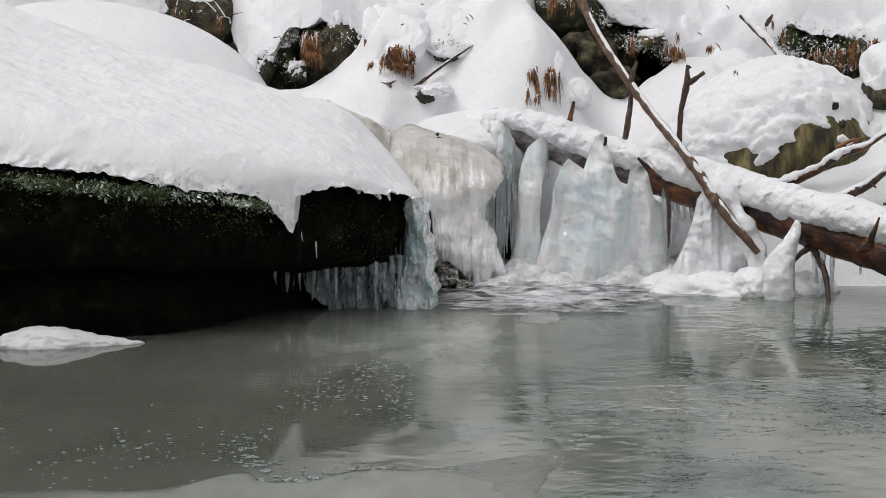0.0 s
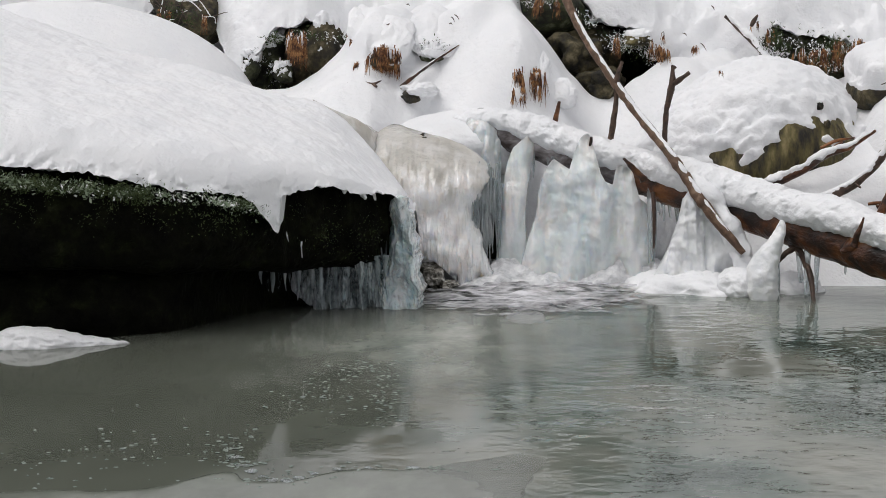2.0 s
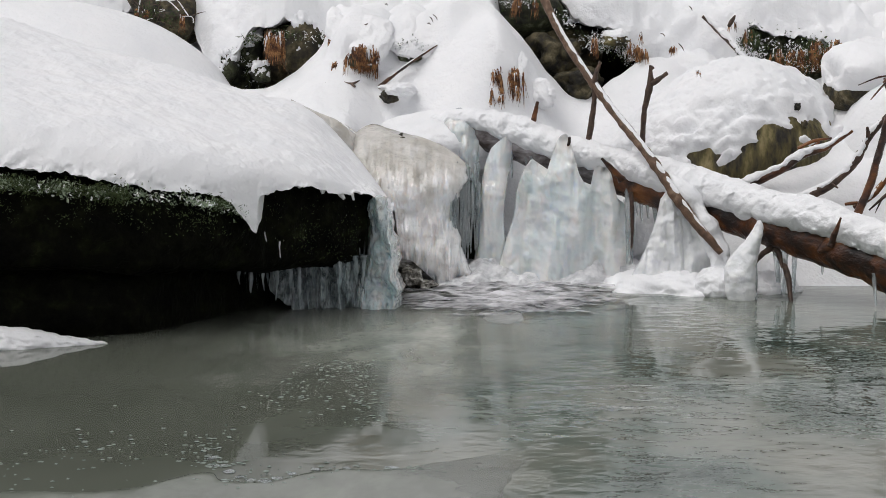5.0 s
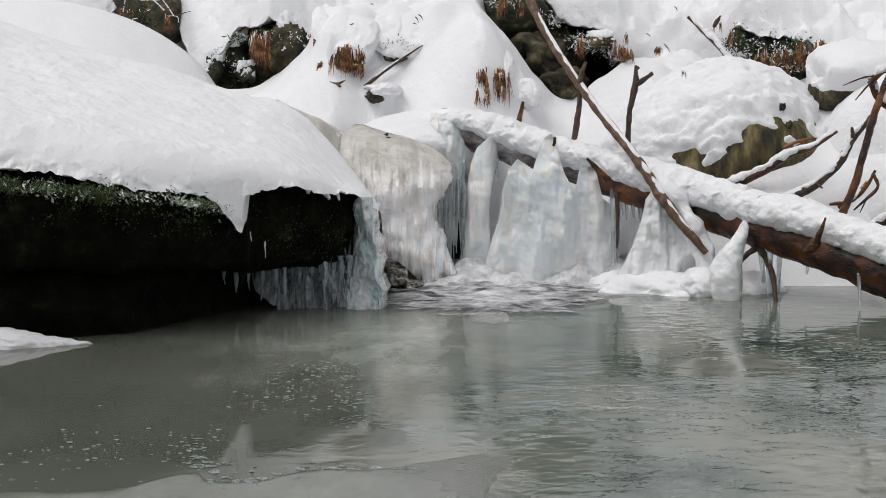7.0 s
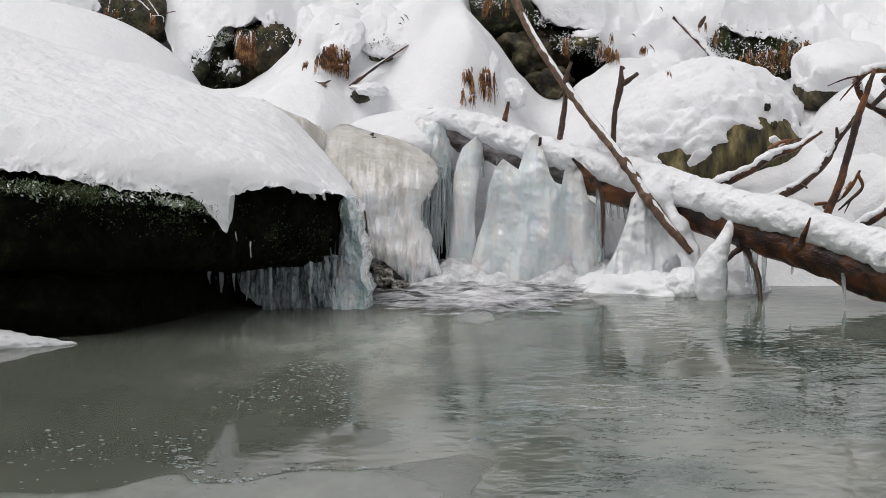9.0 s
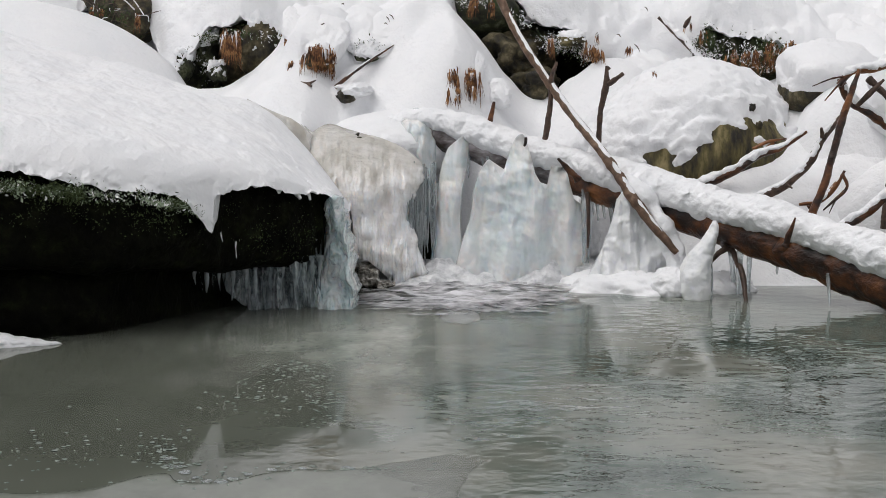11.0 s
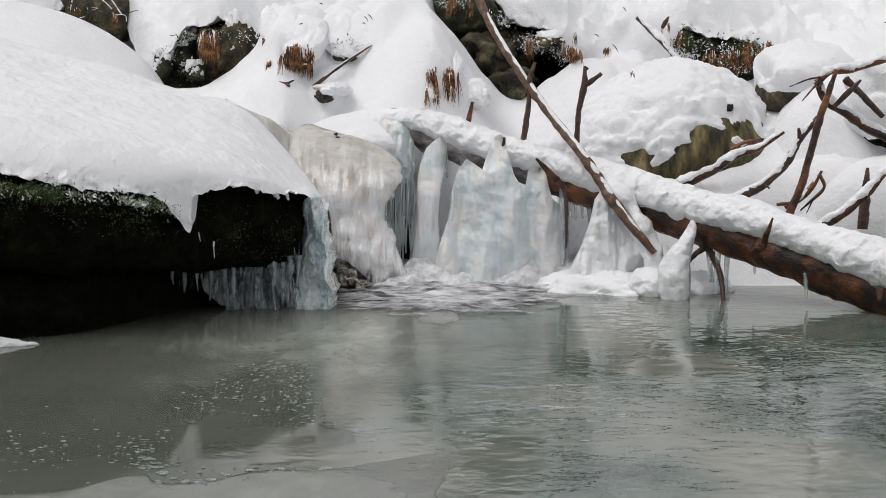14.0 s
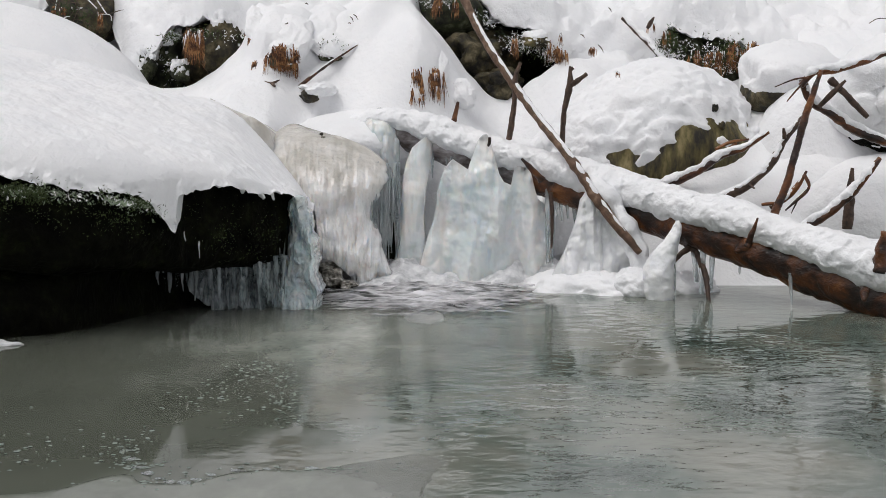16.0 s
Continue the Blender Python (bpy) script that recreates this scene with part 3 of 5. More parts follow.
# ---- boulders on the slope, each with snow on it ----
def boulder(place, size, turn, seed, mat, label, thick=0, bare=0.0, tilt=(0, 0.3), square=0.3, rough=0.2, ragged=0.3, level=5, spread=1.0):
    v, f = stone(place, size, turn, seed, level, rough, 0.7, square)
    if spread > 1:
        side = (v[:, 0] - place[0]) / size[0]
        v[:, 2] -= 0.11 * np.clip(-side, 0, 1) ** 1.2 + 0.13 * np.clip(side, 0, 1) ** 1.6
        v[:, 0] = place[0] + np.where(side < 0, spread, 1.32) * (v[:, 0] - place[0])
    b = mesh_object("boulder", v, f, mat)
    tagged(b, label, "boulder", "boulders on the slope")
    if thick:
        v, f = snow_cover(v, f, thick, bare, seed + 2, ragged, 0.07, tilt)
        s = mesh_object("boulder_snow", v, f, SNOW)
        tagged(s, "white snow cap with a crumbly edge on a boulder", "snow", "snow caps")
    return b


boulder((0.955, 5.75, 0.330), (0.31, 0.34, 0.3302), 0, 11, FISSURED_ROCK, "large mossy brown boulder under a rounded snow cap", 0.05, 0.02, (-0.3, 0.45), 0.1, 0.045, 0.32, 7, spread=1.5)
boulder((-0.832, 6.3, 0.686), (0.0904, 0.14, 0.1249), 0, 12, MOSS_BLOCK, "dark frosted mossy stone in a hollow", 0.03, 0.35, (-0.2, 0.3), 0.4)
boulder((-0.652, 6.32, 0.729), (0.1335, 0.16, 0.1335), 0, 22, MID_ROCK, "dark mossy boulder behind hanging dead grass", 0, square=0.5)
boulder((-1.155, 6.45, 0.87), (0.1367, 0.16, 0.1102), 10, 13, MID_ROCK, "dark brown boulder among frosted twigs", 0.03, 0.6, (0, 0.3), 0.4)
boulder((0.242, 6.28, 0.883), (0.1331, 0.17, 0.0901), 0, 14, MOSS_BLOCK, "dark green rounded block topping a rock outcrop", 0.02, 0.72, (0, 0.4), 0.4, 0.12)
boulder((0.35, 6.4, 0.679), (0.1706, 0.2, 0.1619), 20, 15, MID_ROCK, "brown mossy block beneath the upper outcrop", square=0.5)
# This one's black colour stands in for the darkness inside the cave.
boulder((0.596, 6.6, 0.696), (0.2143, 0.2, 0.2143), 0, 16, DARK_ROCK, "rock coloured black for the shade inside a small cave", square=0.4)
boulder((0.553, 6.25, 0.777), (0.0513, 0.08, 0.0342), 0, 24, MOSS_ROCK, "green-brown stone wedged over the cave", square=0.4)
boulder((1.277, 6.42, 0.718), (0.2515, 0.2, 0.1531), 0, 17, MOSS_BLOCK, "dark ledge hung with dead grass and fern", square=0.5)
boulder((1.425, 5.85, 0.595), (0.1679, 0.24, 0.104), -12, 18, MID_ROCK, "undercut boulder beneath a smooth snow cap", 0.07, -0.2, (0.5, 0.1), 0.1, 0.05, 0.04)
boulder((1.685, 5.45, 0.567), (0.177, 0.2, 0.1583), 0, 19, DARK_ROCK, "snow-capped boulder beside the fallen branches", 0.06, -0.85, (-0.1, 0.25), 0.2, 0.12)
boulder((-0.194, 5.94, 0.724), (0.0484, 0.05, 0.0323), 0, 20, MOSS_BLOCK, "small mossy stone poking out of the snow", 0.02, 0.25, (0, 0.3), 0.3, ragged=0.9)
boulder((-0.263, 5.76, 0.578), (0.0294, 0.05, 0.0235), 8, 25, MID_ROCK, "small brown stone half buried in snow", square=0.5)
v, f = stone((-0.228, 5.78, 0.601), (0.066, 0.09, 0.028), 0, 508, 5, 0.22, 0.5)
tagged(mesh_object("snow_lump", v, f, SNOW), "small lump of snow over a brown stone", "snow")
# Dark brown stone added to give the shade of the cavity behind the grass.
boulder((-0.358, 5.85, 0.706), (0.050, 0.05, 0.036), 0, 34, MID_ROCK, "dark brown stone for the shaded cavity behind a grass tuft", square=0.2)
for place, size, seed in (((1.035, 5.50, 0.585), (0.022, 0.012, 0.005), 251), ((1.096, 5.488, 0.551), (0.010, 0.010, 0.013), 252), ((1.119, 5.477, 0.492), (0.010, 0.010, 0.014), 253)):
    v, f = stone(place, size, 0, seed, 4, 0.4, 0.5)
    tagged(mesh_object("rock_spur", v, f, MID_ROCK), "small bare edge of rock showing through snow", "rock", "bare rock edges")
v, f = stone((1.52, 5.64, 0.238), (0.2891, 0.26, 0.4395), 0, 27, 6, 0.04, 0.8)
tagged(mesh_object("snow_drift", v, f, SNOW), "smooth snow drift beneath the fallen branches", "snow")
v, f = stone((1.662, 5.34, 0.181), (0.3376, 0.2, 0.2373), 0, 33, 6, 0.04, 0.8)
tagged(mesh_object("snow_drift", v, f, SNOW), "low snow drift behind the fallen log", "snow")

# snow that lies along the slope and breaks off over the dead grass
def snow_brow(place, size, slope, turn, seed):
    v, f = stone((0, 0, 0), size, 0, seed, 5, 0.12, 0.6)
    v = v @ np.array(Euler((radians(slope), 0, radians(turn))).to_matrix()).T + np.array(place)
    v += 0.005 * np.column_stack([fbm(v, 0.035, 3, seed + k) for k in (1, 2, 3)])
    tagged(mesh_object("snow_brow", v, f, SNOW), "soft brow of snow hanging over dead grass", "snow", "snow brows on the slope")


for place, size, slope, turn, seed in (((-0.334, 5.93, 0.778), (0.085, 0.13, 0.045), 38, -6, 801), ((-0.192, 6.02, 0.803), (0.12, 0.16, 0.045), 36, 8, 802), ((-0.455, 6, 0.823), (0.05, 0.11, 0.035), 38, 10, 803),
                                       ((0.182, 5.83, 0.686), (0.040, 0.08, 0.028), 42, 0, 804), ((0.103, 5.82, 0.69), (0.036, 0.08, 0.026), 42, 0, 805), ((0.278, 5.8, 0.591), (0.045, 0.07, 0.035), 45, 20, 806)):
    snow_brow(place, size, slope, turn, seed)

# frosted stones and lit rock inside the hollows
boulder((-0.866, 6.1, 0.673), (0.034, 0.05, 0.052), 0, 41, MOSS_BLOCK, "frosted mossy stone at the mouth of a hollow", 0.012, 0.45, (-0.1, 0.2), 0.3, 0.3, 0.9)
boulder((-0.744, 6.08, 0.656), (0.030, 0.05, 0.034), 0, 42, MOSS_BLOCK, "frosted mossy stone at the mouth of a hollow", 0.010, 0.45, (-0.2, 0.1), 0.3, 0.3, 0.9)
boulder((-0.602, 6.14, 0.739), (0.070, 0.08, 0.095), -20, 43, MID_ROCK, "brown rock face inside a snowy hollow", 0.010, 0.6, (0.2, 0.1), 0.5, 0.3, 0.9)
boulder((0.326, 6.16, 0.708), (0.105, 0.10, 0.085), 25, 44, MID_ROCK, "olive-brown rock face below the outcrop", square=0.4, rough=0.34)
boulder((0.414, 6.06, 0.616), (0.075, 0.08, 0.055), -15, 45, MID_ROCK, "olive-brown stone at the foot of the outcrop", square=0.4, rough=0.34)
boulder((0.551, 6.06, 0.775), (0.045, 0.07, 0.022), 0, 46, MOSS_ROCK, "pale olive stone roofing a small cave", 0.012, 0.6, (0, 0.2), 0.5)

# ---- frozen waterfall ----
def sheet(levels, top, foot, thick, seed, cols=90, rows=120, flute=0.012, ripple=0.05, lump=0.012, size=0.06, calm=0.0, ragged=0.0, tip=0.3):
    """A hanging sheet of ice. levels: (z, left x, right x, front y, bulge); top and foot: outlines as (share of the width, z)."""
    half = np.linspace(0, 1, cols)
    share = np.concatenate([half, half[::-1]])
    back = np.concatenate([np.zeros(cols), np.ones(cols)])
    s = np.linspace(0, 1, rows)[:, None]
    z = spline(top, share)[:, 0][None] * (1 - s) + spline(foot, share)[:, 0][None] * s
    lv = spline(sorted(levels), z.ravel())
    xl, xr, yf, bulge = [lv[:, k].reshape(z.shape) for k in range(4)]
    x = xl + (xr - xl) * share[None]
    edge = np.stack([0 * z + np.round(share)[None] * 3, 0 * z, z], -1).reshape(-1, 3)
    x = x + ragged * np.abs(2 * share - 1)[None] ** 3 * (fbm(edge, 0.05, 4, seed + 8, 0.6)).reshape(z.shape)
    round_ = np.sqrt(np.clip(1 - (2 * share - 1) ** 2, 0, 1))[None]
    front = yf - bulge * round_ + bulge
    q = np.stack([x, front, z], -1).reshape(-1, 3)
    shape = (flute * fbm(q, (ripple, 1, ripple * 5), 3, seed) + lump * fbm(q, size, 3, seed + 3)).reshape(z.shape)
    end = np.minimum(1, 12 * (1 - s)) * np.minimum(1, 12 * s)
    shape = shape * (1 + calm * (1.4 * s - 0.7))
    y = front + shape * np.minimum(1, 3 * round_) + np.where(back[None] > 0, thick * round_ * (tip + (1 - tip) * end), 0)
    v = np.stack([x, y, z], -1).reshape(-1, 3)
    n = 2 * cols
    f = [tuple(t) for t in grid_faces(rows, n, True)] + [tuple(range(n))[::-1], tuple(range((rows - 1) * n, rows * n))]
    return v, f


fall = base("frozen_waterfall", (-0.125, 5.25, -0.023), "frozen waterfall of beige and white bulging ice", "frozen waterfall")
v, f = sheet([(0.519, -0.451, 0.002, 5.60, 0.05), (0.479, -0.436, -0.011, 5.42, 0.08), (0.42, -0.422, 0.011, 5.30, 0.10), (0.354, -0.375, 0.018, 5.205, 0.12),
              (0.304, -0.341, 0.0, 5.165, 0.11), (0.251, -0.319, -0.028, 5.17, 0.10), (0.189, -0.298, -0.032, 5.155, 0.09), (0.117, -0.267, -0.014, 5.15, 0.08), (-0.012, -0.248, 0.039, 5.15, 0.07)],
             [(0, 0.509), (0.12, 0.488), (0.18, 0.471), (0.23, 0.483), (0.29, 0.493), (0.4, 0.486), (0.47, 0.47), (0.66, 0.461), (0.81, 0.433), (0.92, 0.398), (1, 0.361)], [(0, 0.045), (0.15, 0.074), (0.3, 0.085), (0.45, 0.06), (0.58, 0.009), (0.8, -0.009), (1, -0.013)], 0.14, 41, 240, 280, 0.013, 0.020, 0.013, 0.09, calm=1.25, ragged=0.008)
v[:, 1] += 0.0025 * fbm(v, 0.02, 3, 47, 0.6)
under(mesh_object("ice_body", v, f, FALL_ICE, label="beige translucent ice, white and lumpy below"), fall)
t = np.linspace(0, 1, 60)
low = spline([(0, -0.556, 5.3, 0.575), (0.35, -0.457, 5.28, 0.511), (0.7, -0.382, 5.27, 0.435), (1, -0.33, 5.36, 0.363)], t)
high = spline([(0, -0.557, 5.31, 0.582), (0.35, -0.46, 5.31, 0.536), (0.55, -0.418, 5.31, 0.52), (0.75, -0.384, 5.33, 0.496), (1, -0.354, 5.4, 0.465)], t)
k = np.linspace(0, 1, 16)[:, None, None]
v = (low[None] * (1 - k) + high[None] * k).reshape(-1, 3)
v[:, 1] += 0.012 * fbm(v, 0.05, 3, 49)
under(mesh_object("ice_wing", np.vstack([v, v + np.array((0, 0.03, -0.002))]), [tuple(q) for q in grid_faces(16, 60)] + [tuple(q + 960)[::-1] for q in grid_faces(16, 60)] + [(i, i + 960, i + 961, i + 1) for i in range(59)] + [(i + 901, i + 1861, i + 1860, i + 900) for i in range(59)], FALL_ICE, label="thin grey ice edge beside the snow"), fall)
v, f = stone((-0.095, 5.7, 0.412), (0.2718, 0.32, 0.1204), 0, 43, 6, 0.06, 0.6)
tagged(mesh_object("crest_snow", v, f, SNOW), "smooth snow over the crest of the frozen fall", "snow")
v, f = sheet([(0.55, -0.06, 0.03, 5.54, 0.03), (0.497, -0.067, 0.045, 5.43, 0.04), (0.424, -0.037, 0.048, 5.40, 0.04), (0.314, 0.004, 0.048, 5.39, 0.03)],
             [(0, 0.524), (0.5, 0.547), (1, 0.524)], [(0, 0.369), (0.3, 0.332), (0.6, 0.286), (0.85, 0.268), (1, 0.332)], 0.08, 46, 60, 80, 0.02, 0.03, 0.015, 0.05)
under(mesh_object("ice_lobe", v, f, ICE, label="glassy bluish ice lobe"), fall)
boulder((-0.167, 5.14, 0.028), (0.036, 0.05, 0.030), 0, 28, WET_STONE, "wet grey stone glazed with ice below the fall", rough=0.25)
boulder((-0.183, 5.2, 0.063), (0.050, 0.05, 0.030), 10, 30, WET_STONE, "wet grey-brown stone under the lip of the frozen fall", rough=0.3)
boulder((-0.11, 5.12, 0.009), (0.030, 0.05, 0.014), 0, 31, WET_STONE, "low wet stone awash at the foot of the frozen fall", rough=0.25)
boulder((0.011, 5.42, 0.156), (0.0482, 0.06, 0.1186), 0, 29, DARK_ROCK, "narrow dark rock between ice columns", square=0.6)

for place, size, turn, seed in (((-0.203, 5.3, 0.47), (0.006, 0.006, 0.004), 0, 243), ((-0.201, 5.366, 0.456), (0.0091, 0.010, 0.0033), 20, 241),):
    v, f = stone(place, size, turn, seed, 3, 0.5, 0.6)
    tagged(mesh_object("pebble", v, f, MID_ROCK), "dark stone chip frozen into the ice crest", "stone", "stones in the ice")

# fine ice strings on the dark rock
strings = base("ice_strings", (0.011, 5.3, 0.047), "fine strings of ice over a narrow dark rock", "icicles")
random.seed(9)
for i in range(64):
    x = random.uniform(-0.042, 0.052)
    top, low = random.uniform(0.385, 0.25), random.uniform(0.047, 0.215)
    r = random.uniform(0.001, 0.0042)
    v, f = column([(low, x + random.uniform(-0.006, 0.006), 5.27 + 0.8 * x, r * 0.4, r * 0.4), ((low + top) / 2, x + random.uniform(-0.006, 0.006), 5.26 + 0.8 * x, r, r), (top, x, 5.30 + 0.5 * x, r, r)], 8, 24, 0.3, (0.01, 0.01, 0.04), 160 + i)
    under(mesh_object("icicle", v, f, MILKY_ICE), strings)

# ice column at the slab's corner
pillar = base("ice_column", (-0.255, 4.86, 0), "pale blue fluted ice column at the rock corner", "ice column")
v, f = sheet([(0.319, -0.278, -0.212, 4.69, 0.09), (0.229, -0.284, -0.198, 4.70, 0.13), (0.114, -0.298, -0.186, 4.68, 0.15), (-0.002, -0.322, -0.176, 4.66, 0.16)],
             [(0, 0.308), (0.5, 0.327), (1, 0.311)], [(0, -0.015), (0.5, -0.015), (1, -0.015)], 0.08, 171, 140, 220, 0.024, 0.03, 0.036, 0.055, ragged=0.016)
v[:, 1] += 0.006 * fbm(v, 0.02, 3, 172)
under(mesh_object("ice_body", v, f, COLUMN_ICE), pillar)

# icicles below the slab
curtain = base("icicle_curtain", (-0.461, 4.701, 0), "row of grey translucent icicles under the rock edge", "icicles")
random.seed(4)
v, f = sheet([(0.175, -0.555, -0.285, 4.69, 0.02), (0.10, -0.568, -0.288, 4.675, 0.03), (-0.02, -0.54, -0.285, 4.69, 0.03)],
             [(0, 0.165), (0.5, 0.165), (1, 0.20)], [(0, 0.05), (0.12, 0.02), (0.25, -0.015), (1, -0.015)], 0.05, 271, 260, 70, 0.045, 0.020, 0.012, 0.025)
under(mesh_object("ice_wall", v, f, GLOOM_ICE), curtain)
for i in range(24):
    u = i / 23
    x = -0.692 * (1 - u) + -0.285 * u + random.uniform(-0.008, 0.008)
    y = 4.63 + 0.06 * u + random.uniform(-0.012, 0.012)
    top = 0.140 - 0.010 * u + 0.015 * u ** 4 + random.uniform(-0.004, 0.004)
    low = random.uniform(0.035, 0.085) if u < 0.35 else random.choice((-0.012, 0.03, 0.06, 0.08))
    r = random.uniform(0.005, 0.011) * (0.6 + 0.6 * u)
    mid = random.uniform(0.3, 0.6)
    v, f = column([(low, x + random.uniform(-0.004, 0.004), y, r * (0.35 if low > 0 else 0.9), r * 0.6), (low * (1 - mid) + top * mid, x, y, r * random.uniform(0.5, 1.0), r), (low * 0.2 + top * 0.8, x + random.uniform(-0.004, 0.004), y, r * random.uniform(0.8, 1.3), r), (top + 0.01, x, y, r * 1.5, r * 1.5)], 14, 44, 0.45, (0.02, 0.02, 0.022), 250 + i)
    under(mesh_object("icicle", v, f, (CLEAR_ICE, GLOOM_ICE)[i % 2]), curtain)

# ---- the fallen log, its stubs and its snow ----
LOG = [(-0.017, 5.5, 0.483, 0.040), (0.123, 5.46, 0.44, 0.042), (0.395, 5.34, 0.355, 0.046), (0.567, 5.24, 0.304, 0.050), (0.732, 5.13, 0.253, 0.055), (0.886, 5.0, 0.21, 0.056), (1.034, 4.88, 0.171, 0.058),
       (1.176, 4.77, 0.124, 0.064), (1.312, 4.66, 0.078, 0.067), (1.44, 4.55, 0.031, 0.07), (1.701, 4.4, -0.057, 0.072)]
log = base("fallen_log", (0.558, 5.15, 0.297), "snow-laden reddish-brown fallen log with broken stubs", "log")
under(mesh_object("trunk", *tube(LOG, 72, 420, 0.09, 0.06, 61), BARK), log)
glaze = [(x, y - 0.004, z - 0.002, r + 0.004) for x, y, z, r in LOG[:3]] + [(0.43, 5.318, 0.342, 0.046)]
under(mesh_object("ice_glaze", *tube(glaze, 40, 120, 0.07, 0.05, 67), GLAZED_BARK, label="grey bark glazed with ice"), log)
for a, b, r in (((0.214, 5.4, 0.462), (0.236, 5.38, 0.572), 0.010), ((0.328, 5.3, 0.367), (0.332, 5.25, 0.462), 0.009), ((0.494, 5.19, 0.333), (0.427, 5.16, 0.401), 0.009), ((1.051, 4.73, 0.175), (1.071, 4.7, 0.26), 0.0075), ((1.371, 4.5, 0.133), (1.373, 4.48, 0.244), 0.02), ((1.335, 4.52, 0.075), (1.318, 4.46, 0.057), 0.012), ((1.07, 4.8, 0.174), (1.03, 4.795, 0.151), 0.016)):
    v, f = tube([(*a, r * 1.4), (*[(p + q) / 2 for p, q in zip(a, b)], r), (*b, r * 0.45)], 12, 20, 0.25, 0.02, 62)
    under(mesh_object("stub", v, f, BARK, label="broken branch stub"), log)
for a, m, b, r in (((0.932, 4.98, 0.153), (0.959, 4.9, 0.081), (0.961, 4.82, -0.018), 0.009), ((0.938, 4.95, 0.153), (0.894, 4.92, 0.133), (0.864, 4.9, 0.104), 0.008), ((0.524, 5.2, 0.293), (0.528, 5.19, 0.205), (0.527, 5.19, 0.115), 0.006), ((0.909, 4.95, 0.157), (0.937, 4.93, 0.137), (0.949, 4.91, 0.09), 0.008)):
    v, f = tube([(*a, r * 1.2), (*m, r), (*b, r * 0.6)], 10, 30, 0.2, 0.02, 64)
    under(mesh_object("broken_branch", v, f, TWIG), log)


LOG_SNOW = [(-0.132, 5.6, 0.498, 0.012), (-0.064, 5.54, 0.505, 0.03), (0.011, 5.48, 0.518, 0.034), (0.123, 5.448, 0.488, 0.047), (0.214, 5.408, 0.461, 0.05), (0.322, 5.36, 0.421, 0.049), (0.393, 5.328, 0.401, 0.05), (0.48, 5.278, 0.392, 0.036), (0.565, 5.228, 0.359, 0.054), (0.648, 5.173, 0.34, 0.054), (0.739, 5.11, 0.317, 0.052), (0.863, 5.005, 0.281, 0.055), (0.926, 4.953, 0.265, 0.052), (1.035, 4.864, 0.245, 0.055), (1.121, 4.798, 0.216, 0.052), (1.177, 4.754, 0.199, 0.052), (1.285, 4.666, 0.168, 0.06), (1.398, 4.569, 0.131, 0.068), (1.693, 4.388, 0.036, 0.058)]


def snow_on_log():
    """Snow heaped on the log: a lumpy ridge with a crumbling lower edge."""
    v, f = tube(LOG_SNOW, 84, 640, 0.10, 0.09, 63, (1.42, 1.0))
    v[:, 2] += 0.006 * fbm(v, 0.03, 3, 65)
    v[:, 1] += 0.008 * fbm(v, 0.03, 3, 66)
    return v, f


tagged(mesh_object("log_snow", *snow_on_log(), SNOW), "thick ridge of snow lying along the fallen log", "snow")


def stick(name, stations, label, seed=0, mat=TWIG, sides=10, steps=60, snow=0.0, side_twigs=(), crumbly=0.45):
    """A bare or snowy branch; snow is the share of its radius that lies on top."""
    top = base(name, stations[0][:3], label, "branch")
    tip = stations[-1]
    stations = [*stations[:-1], (*tip[:3], tip[3] * 0.6)]
    under(mesh_object("limb", *tube(stations, sides + 4, steps + 40, 0.17, 0.028, seed), mat), top)
    for k, t in enumerate(side_twigs):
        under(mesh_object("side_twig", *tube(t, 7, 24, 0.2, 0.02, seed + k + 1), mat), top)
    if snow:
        st = [(x, y - 0.2 * r, z + 0.75 * r, max(0.92 * r * snow * (0.35 if i in (0, len(stations) - 1) else 1), 0.002)) for i, (x, y, z, r) in enumerate(stations)]
        v, f = tube(st, 18, steps * 3, crumbly, 0.028, seed + 40, (1.0, 0.9))
        tagged(mesh_object("branch_snow", v, f, SNOW), "strip of snow lying along a branch", "snow", "snow on branches")
    return top


stick("leaning_branch", [(0.229, 5.6, 0.981, 0.013), (0.326, 5.46, 0.773, 0.0135), (0.462, 5.3, 0.56, 0.0145), (0.574, 5.12, 0.405, 0.015), (0.681, 5.01, 0.24, 0.0155), (0.773, 4.96, 0.128, 0.015)], "long brown branch leaning across the log", 71, TAN_TWIG, steps=140, snow=0.56, crumbly=0.12)
stick("forked_twig", [(0.567, 5.3, 0.439, 0.0095), (0.576, 5.3, 0.557, 0.009), (0.591, 5.3, 0.632, 0.0105), (0.591, 5.3, 0.689, 0.007)], "dark forked twig standing upright in the snow", 72,
      side_twigs=([(0.59, 5.3, 0.625, 0.009), (0.618, 5.28, 0.647, 0.008), (0.641, 5.27, 0.665, 0.0065)], [(0.591, 5.3, 0.675, 0.005), (0.601, 5.3, 0.684, 0.005)]))
stick("upright_twig", [(0.4, 5.35, 0.449, 0.010), (0.417, 5.35, 0.573, 0.0085), (0.42, 5.35, 0.655, 0.008), (0.436, 5.35, 0.7, 0.009)], "short brown twig standing in the snow", 73)
